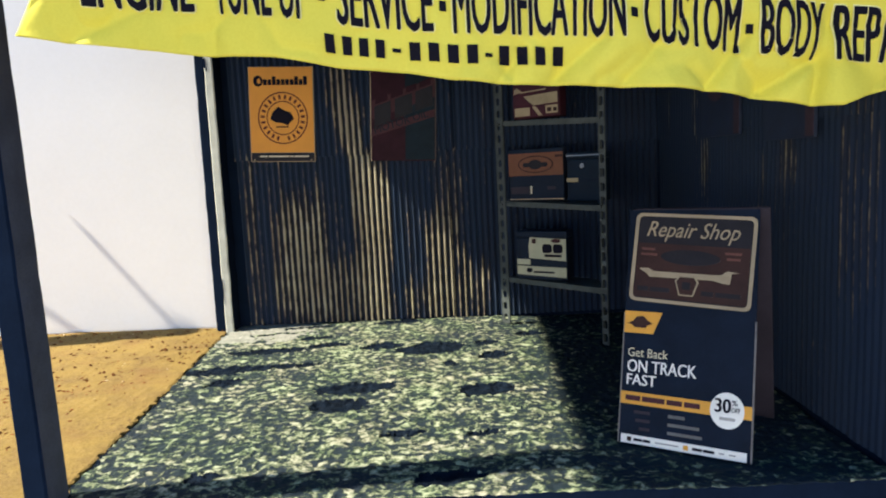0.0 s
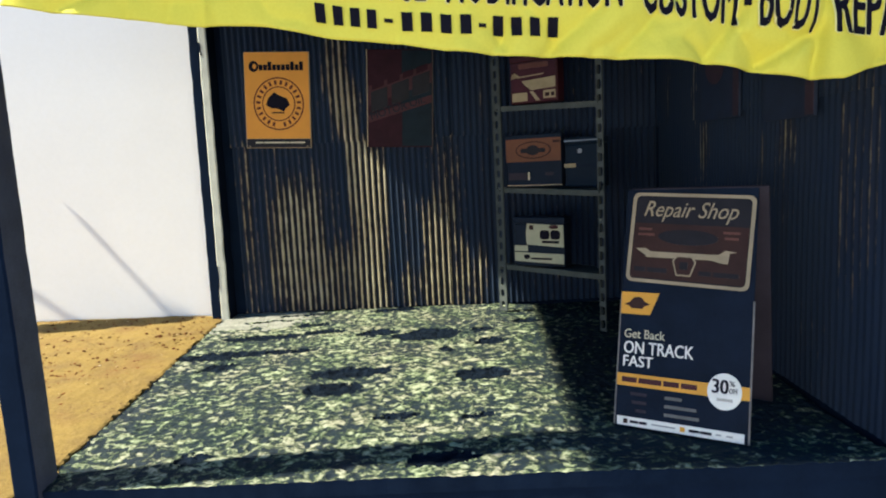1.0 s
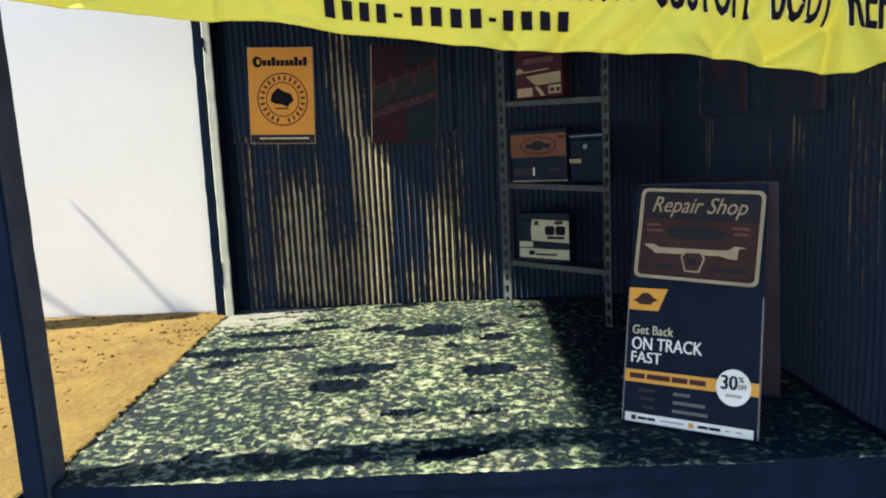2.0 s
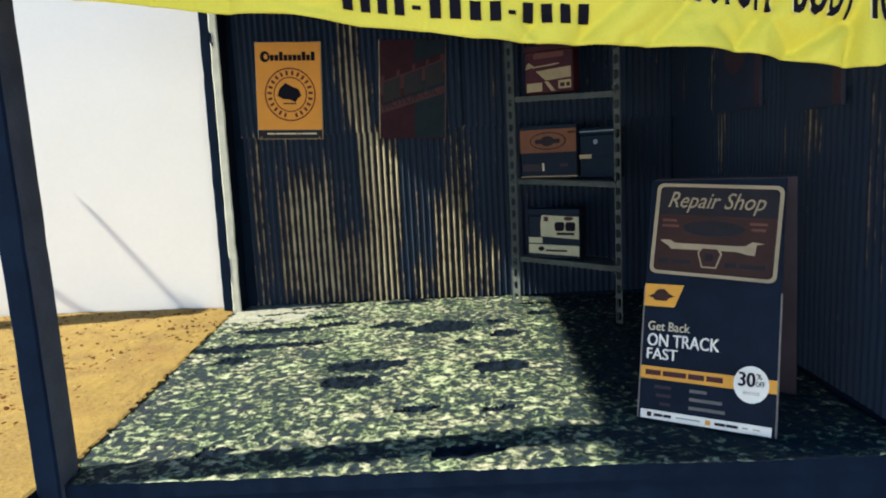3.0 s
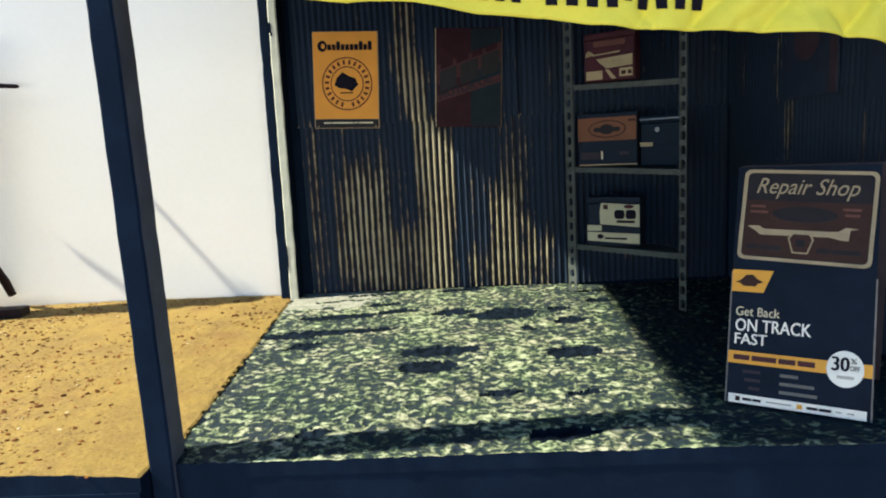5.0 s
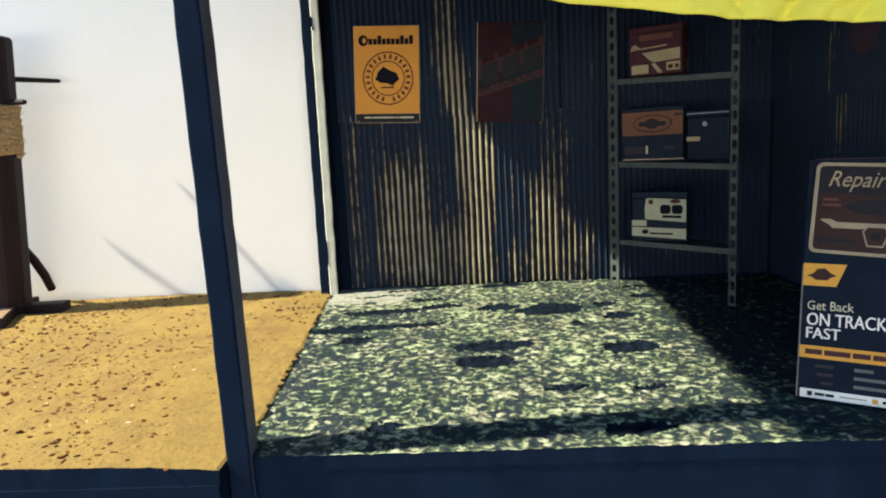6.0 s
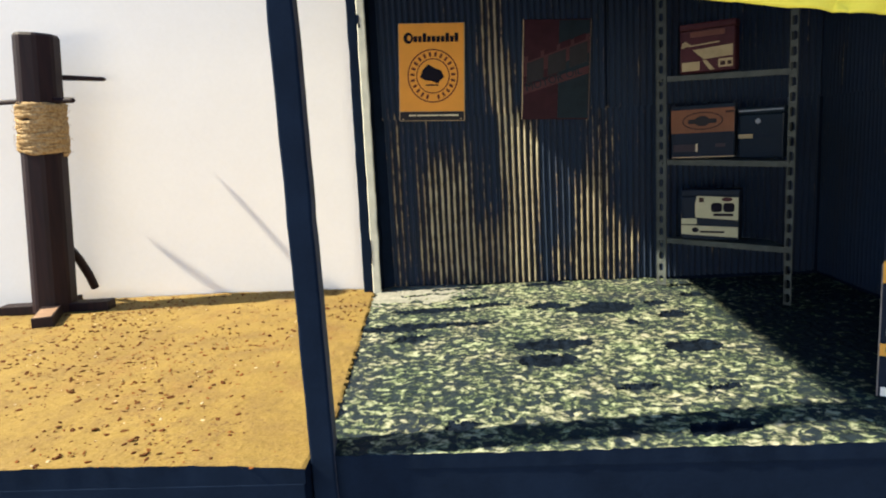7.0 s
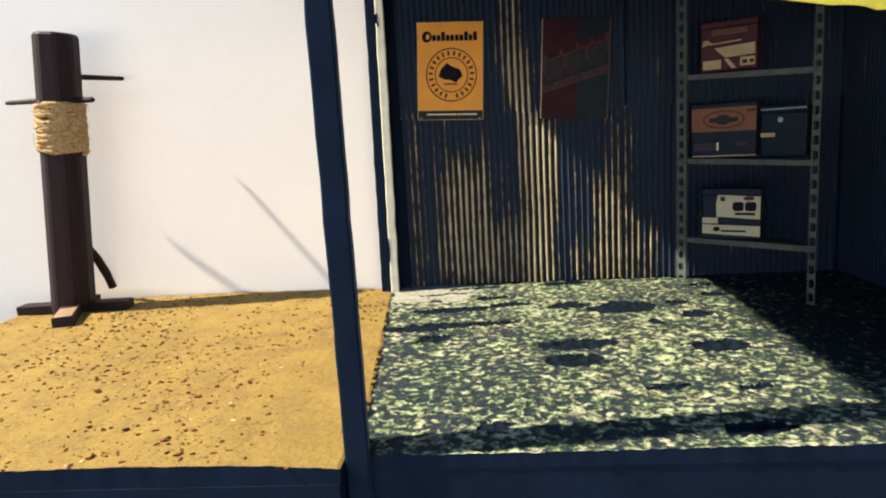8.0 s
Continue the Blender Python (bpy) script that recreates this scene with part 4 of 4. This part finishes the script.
on_front(b, "small_print", rect(0.27, 0.21, 0.43, 0.232), INK, 0.004)
on_front(b, "red_mark", ellipse(0.38, 0.355, 0.045, 0.018, 12), RED, 0.004)
on_front(b, "dark_mark", rect(0.15, 0.33, 0.19, 0.37), MAROON, 0.004)
on_front(b, "small_print", rect(0.16, 0.062, 0.36, 0.078), INK, 0.004)
on_front(b, "emblem_mark", ellipse(0.12, 0.085, 0.03, 0.022, 10), INK, 0.004)


# ---- the folding advertising board ----
BW, BH = 0.672, 1.300
BOARD_YAW = -30.0
LEAN_BACK = 14.5
ad = thing("a_board", 0.827, 3.524, -0.026, rz=BOARD_YAW)
tilt_front = Matrix.Rotation(radians(-LEAN_BACK), 3, "X")


def on_board(bm):
    bmesh.ops.rotate(bm, verts=bm.verts, matrix=tilt_front)
    return bm


def board_print(name, bm, mat, parent, label=""):
    return part(name, on_board(bm), mat, parent, label)


panel = board_print("front_panel", box(0, 0, 0, BW, 0.02, BH, 0.004), BOARD, ad)
apex_y, apex_z = BH * math.sin(radians(LEAN_BACK)), BH * math.cos(radians(LEAN_BACK))
bm = box(0.045, -0.02, -BH - 0.02, BW + 0.045, 0.0, 0.016, 0.004)
bmesh.ops.rotate(bm, verts=bm.verts, matrix=Matrix.Rotation(radians(LEAN_BACK + 2.0), 3, "X"))
part("back_panel", moved(bm, 0, apex_y + 0.045, apex_z - 0.004), CARD_BACK, ad, "plain brown card back panel")
part("hinge_tape", box(0.02, apex_y + 0.006, apex_z - 0.03, BW - 0.02, apex_y + 0.05, apex_z + 0.006, 0.004), CARD_BACK, ad)

E0, E1 = -0.006, 0.0005
# picture plate on the upper part
PLATE = Matrix.Translation((0.018, 0, 0.790)) @ Matrix.Rotation(radians(2.6), 4, "Y") @ Matrix.Diagonal((1.025, 1, 0.99, 1)) @ Matrix.Translation((-0.030, 0, -0.715))


def plate_print(name, bm, mat):
    bmesh.ops.transform(bm, matrix=PLATE, verts=bm.verts)
    return board_print(name, bm, mat, ad)


plate_print("plate", slab(round_rect(0.030, 0.715, BW - 0.03, 1.215, 0.03), E0, E1), SIGN_DARK)
plate_print("cream_frame", ring(round_rect(0.030, 0.715, BW - 0.03, 1.215, 0.035), round_rect(0.048, 0.733, BW - 0.048, 1.197, 0.025), -0.010, -0.0055), PLATE_TAN)
plate_print("maroon_field", slab(rect(0.052, 0.74, BW - 0.052, 1.045), -0.009, -0.0055), MAROON)
plate_print("title", moved(lettering("Repair Shop", 0.085, 0.47, shear=0.35, bold=0.0, depth=0.004), 0.095, -0.008, 1.085), PLATE_TAN)
plate_print("dark_shape", slab(ellipse(0.33, 0.975, 0.15, 0.042, 24), -0.012, -0.0085), SIGN_DARK)
wrench = [(0.07, 0.90), (0.12, 0.868), (0.13, 0.855), (0.45, 0.862), (0.50, 0.85), (0.535, 0.848), (0.54, 0.905), (0.575, 0.912), (0.52, 0.918), (0.49, 0.895), (0.45, 0.892), (0.15, 0.888), (0.12, 0.905)]
plate_print("wrench_shape", slab(wrench, -0.012, -0.0085), PLATE_TAN)
hexa = [(0.265, 0.845), (0.285, 0.875), (0.365, 0.875), (0.385, 0.845), (0.362, 0.765), (0.29, 0.765)]
plate_print("badge_line", slab(hexa, -0.015, -0.0115), PLATE_TAN)
plate_print("badge", slab([(0.325 + (x - 0.325) * 0.86, 0.82 + (z - 0.82) * 0.86) for x, z in hexa], -0.018, -0.0145), MAROON)
plate_print("badge_mark", slab(rect(0.305, 0.80, 0.345, 0.84), -0.021, -0.0175), SIGN_DARK)
for spans, z0, z1, mat in (([(0.075, 0.145)], 1.005, 1.018, PLATE_RED), ([(0.075, 0.16)], 0.975, 0.988, PLATE_RED), ([(0.50, 0.58)], 1.005, 1.018, PLATE_RED), ([(0.51, 0.575)], 0.975, 0.988, PLATE_RED), ([(0.07, 0.13), (0.14, 0.24)], 0.775, 0.80, SIGN_DARK), ([(0.40, 0.46), (0.47, 0.59)], 0.775, 0.80, SIGN_DARK)):
    plate_print("small_print", bars(spans, z0, z1, -0.012, -0.0085), mat)
# lower sheet
board_print("orange_tag", slab([(0.003, 0.608), (0.003, 0.728), (0.205, 0.728), (0.160, 0.608)], E0, E1), ORANGE, ad)
board_print("emblem_mark", slab([(x, z + 0.004) for x, z in ((0.02, 0.655), (0.05, 0.67), (0.07, 0.695), (0.105, 0.70), (0.13, 0.675), (0.16, 0.66), (0.13, 0.65), (0.12, 0.635), (0.06, 0.635), (0.045, 0.65))], -0.010, -0.0055), MAROON, ad)
board_print("slogan_line", moved(lettering("Get Back", 0.048, 0.215, bold=0.002), 0.03, -0.003, 0.478), CREAM, ad)
board_print("slogan_line", moved(lettering("ON TRACK", 0.066, 0.365, bold=0.016), 0.03, -0.003, 0.394), PAPER, ad)
board_print("slogan_line", moved(lettering("FAST", 0.058, 0.16, bold=0.016), 0.03, -0.003, 0.324), PAPER, ad)
board_print("orange_band", slab(rect(0.003, 0.218, BW - 0.003, 0.284), E0, E1), ORANGE, ad)
board_print("band_print", bars([(0.03, 0.11), (0.12, 0.24), (0.25, 0.33), (0.34, 0.42)], 0.238, 0.266, -0.009, -0.0055), RED, ad)
board_print("white_disc", slab(ellipse(0.552, 0.250, 0.082, 0.092, 32), -0.011, -0.0005), PAPER, ad)
board_print("figure", moved(lettering("30", 0.070, 0.080, bold=0.035), 0.492, -0.012, 0.239), INK, ad)
board_print("figure", moved(lettering("%", 0.026, 0.028, bold=0.02), 0.574, -0.012, 0.281), INK, ad)
board_print("figure", moved(lettering("OFF", 0.024, 0.042, bold=0.02), 0.573, -0.012, 0.245), INK, ad)
board_print("disc_print", bars([(0.517, 0.592)], 0.201, 0.217, -0.013, -0.0105), LEAD, ad)
for z, a, b, mat in ((0.170, 0.26, 0.345, FINE_PRINT), (0.126, 0.26, 0.42, FINE_PRINT), (0.082, 0.26, 0.435, FINE_PRINT), (0.170, 0.08, 0.165, CARD_BACK), (0.126, 0.09, 0.165, CARD_BACK), (0.082, 0.11, 0.165, CARD_BACK)):
    board_print("small_print", bars([(a, b)], z, z + 0.016, E0, E1), mat, ad)
board_print("white_strip", slab(rect(0.015, 0.006, BW - 0.02, 0.053), E0, E1), PAPER, ad)
board_print("strip_mark", bars([(0.05, 0.073)], 0.018, 0.042, -0.009, -0.0055), MAROON, ad)
board_print("strip_mark", bars([(0.345, 0.37)], 0.018, 0.042, -0.009, -0.0055), ORANGE, ad)
board_print("strip_print", bars([(0.085, 0.13), (0.135, 0.175), (0.39, 0.44), (0.445, 0.50)], 0.023, 0.037, -0.009, -0.0055), INK, ad)
board_print("strip_print", bars([(0.20, 0.32), (0.52, 0.545), (0.57, 0.60)], 0.027, 0.034, -0.009, -0.0055), LEAD, ad)
# grey strips paint in the lit edges of the card
for x in (-0.004, BW - 0.004):
    board_print("edge_strip", box(x, -0.003, 0.004, x + 0.008, 0.021, BH * 0.55), CARD_EDGE, ad, "grey strip painted as the lit card edge")
tagged(ad, "black folding advertising board for a repair shop, standing on the floor", "sign board")


# ---- the wooden training post on the sand ----
LEAN_X = 4.4
dummy = thing("training_post", -5.39, 6.02, 0.042)
lean_m = Matrix.Rotation(radians(LEAN_X), 3, "Y")


def leaning(bm):
    bmesh.ops.rotate(bm, verts=bm.verts, matrix=lean_m)
    return bm


def trunk_r(z):
    return 0.182 - 0.001 * z


# an eight-sided trunk with softened arrises
bm = bmesh.new()
loops = []
for z in (0.0, 0.6, 1.2, 1.8, 2.4, 2.54, 2.565):
    r = (trunk_r(z) - (0.014 if z > 2.56 else 0.0)) * 1.045
    ring_pts = []
    for k in range(8):
        for off in (-0.13, 0.13):
            a = (k + 0.62 + off) * math.tau / 8
            ring_pts.append(bm.verts.new((r * math.cos(a) * (1 + 0.004 * n3(z, k, 7)), r * math.sin(a), z)))
    loops.append(ring_pts)
for a, b in zip(loops, loops[1:]):
    for k in range(16):
        bm.faces.new((a[k], a[(k + 1) % 16], b[(k + 1) % 16], b[k]))
bm.faces.new(loops[0][::-1])
bm.faces.new(loops[-1])
trunk = part("trunk", leaning(bm), WOOD, dummy)


def twine(turns, z0, z1, radius, thick, seed, lobes=3, steps=56):
    """Twisted cord wound round the trunk; its cross-section turns as it runs."""
    bm = bmesh.new()
    m = 9
    last = None
    total = int(turns * steps)
    for k in range(total + 1):
        a = math.tau * k / steps
        f = k / total
        z = z0 + (z1 - z0) * f + 0.030 * n3(a * 0.9, seed, 2)
        R = radius + 0.02 * n3(a * 1.1, seed, 8)
        c = Vector((R * math.cos(a), R * math.sin(a), z))
        out = Vector((math.cos(a), math.sin(a), 0))
        loop = []
        for j in range(m):
            b = math.tau * j / m
            r = thick * (0.90 + 0.16 * math.cos(lobes * (b - a * 2.3)) + 0.35 * n3(a * 5, b * 2, seed))
            loop.append(bm.verts.new(c + out * (r * math.cos(b)) + Vector((0, 0, r * 1.1 * math.sin(b)))))
        if last:
            for j in range(m):
                bm.faces.new((last[j], last[(j + 1) % m], loop[(j + 1) % m], loop[j]))
        else:
            bm.faces.new(loop[::-1])
        last = loop
    bm.faces.new(last)
    return bm


wrap = part("rope_wrap", leaning(twine(16.3, 1.505, 1.945, 0.192, 0.024, 3.0)), JUTE, dummy, "pale jute twine wound round the trunk", smooth=True)
rng = random.Random(11)
bm = bmesh.new()
for k in range(70):
    a, z = rng.uniform(0, 6.28), rng.uniform(1.49, 1.98)
    p = Vector((0.222 * math.cos(a), 0.222 * math.sin(a), z))
    q = p + Vector((math.cos(a) * rng.uniform(0, 0.03), math.sin(a) * rng.uniform(0, 0.03), rng.uniform(-0.04, 0.04))) + Vector((-math.sin(a), math.cos(a), 0)) * rng.uniform(-0.06, 0.06)
    rod(p, q, 0.0025, 0.001, 4, bm)
part("loose_fibres", leaning(bm), JUTE, wrap)

# arms and leg
part("arm", leaning(rod((0.08, 0.08, 2.20), (0.405, 0.390, 2.215), 0.027, 0.020, 12, rounded=True)), WOOD, dummy)
part("arm", leaning(rod((-0.10, 0.05, 1.985), (-0.755, 0.325, 1.957), 0.024, 0.022, 12, rounded=True)), WOOD, dummy)
part("arm", leaning(rod((0.12, -0.04, 1.985), (0.415, -0.16, 1.985), 0.028, 0.025, 12, rounded=True)), WOOD, dummy)
bm = bmesh.new()
pts = [Vector((0.095, 0.16, 0.62)), Vector((0.13, 0.27, 0.45)), Vector((0.152, 0.36, 0.28)), Vector((0.162, 0.42, 0.13))]
for a, b, r0, r1 in zip(pts, pts[1:], (0.038, 0.042, 0.043), (0.042, 0.043, 0.040)):
    rod(a, b, r0, r1, 12, bm)
part("leg", bm, WOOD, dummy)
# crossed foot beams
bm = box(-0.50, -0.085, -0.01, 0.54, 0.085, 0.078, 0.008)
bmesh.ops.rotate(bm, verts=bm.verts, matrix=Matrix.Rotation(radians(5), 3, "Z"))
part("foot_beam", bm, WOOD, dummy)
bm = box(-0.085, -0.68, -0.01, 0.085, -0.135, 0.085, 0.008)
bmesh.ops.rotate(bm, verts=bm.verts, matrix=Matrix.Rotation(radians(25), 3, "Z"))
front_foot = part("foot_beam", bm, WOOD, dummy)
# thin pale plate paints the light gleaming on the beam top
bm = box(-0.072, -0.67, 0.0845, 0.072, -0.30, 0.0875)
bmesh.ops.rotate(bm, verts=bm.verts, matrix=Matrix.Rotation(radians(25), 3, "Z"))
part("gleam_top", bm, WOOD_GLEAM, front_foot, "pale gleam painted on the beam top")
part("foot_beam", box(-0.085, 0.135, -0.01, 0.085, 0.32, 0.085, 0.008), WOOD, dummy)
tagged(dummy, "leaning dark wooden training post with pegs and rope wrap", "training dummy")
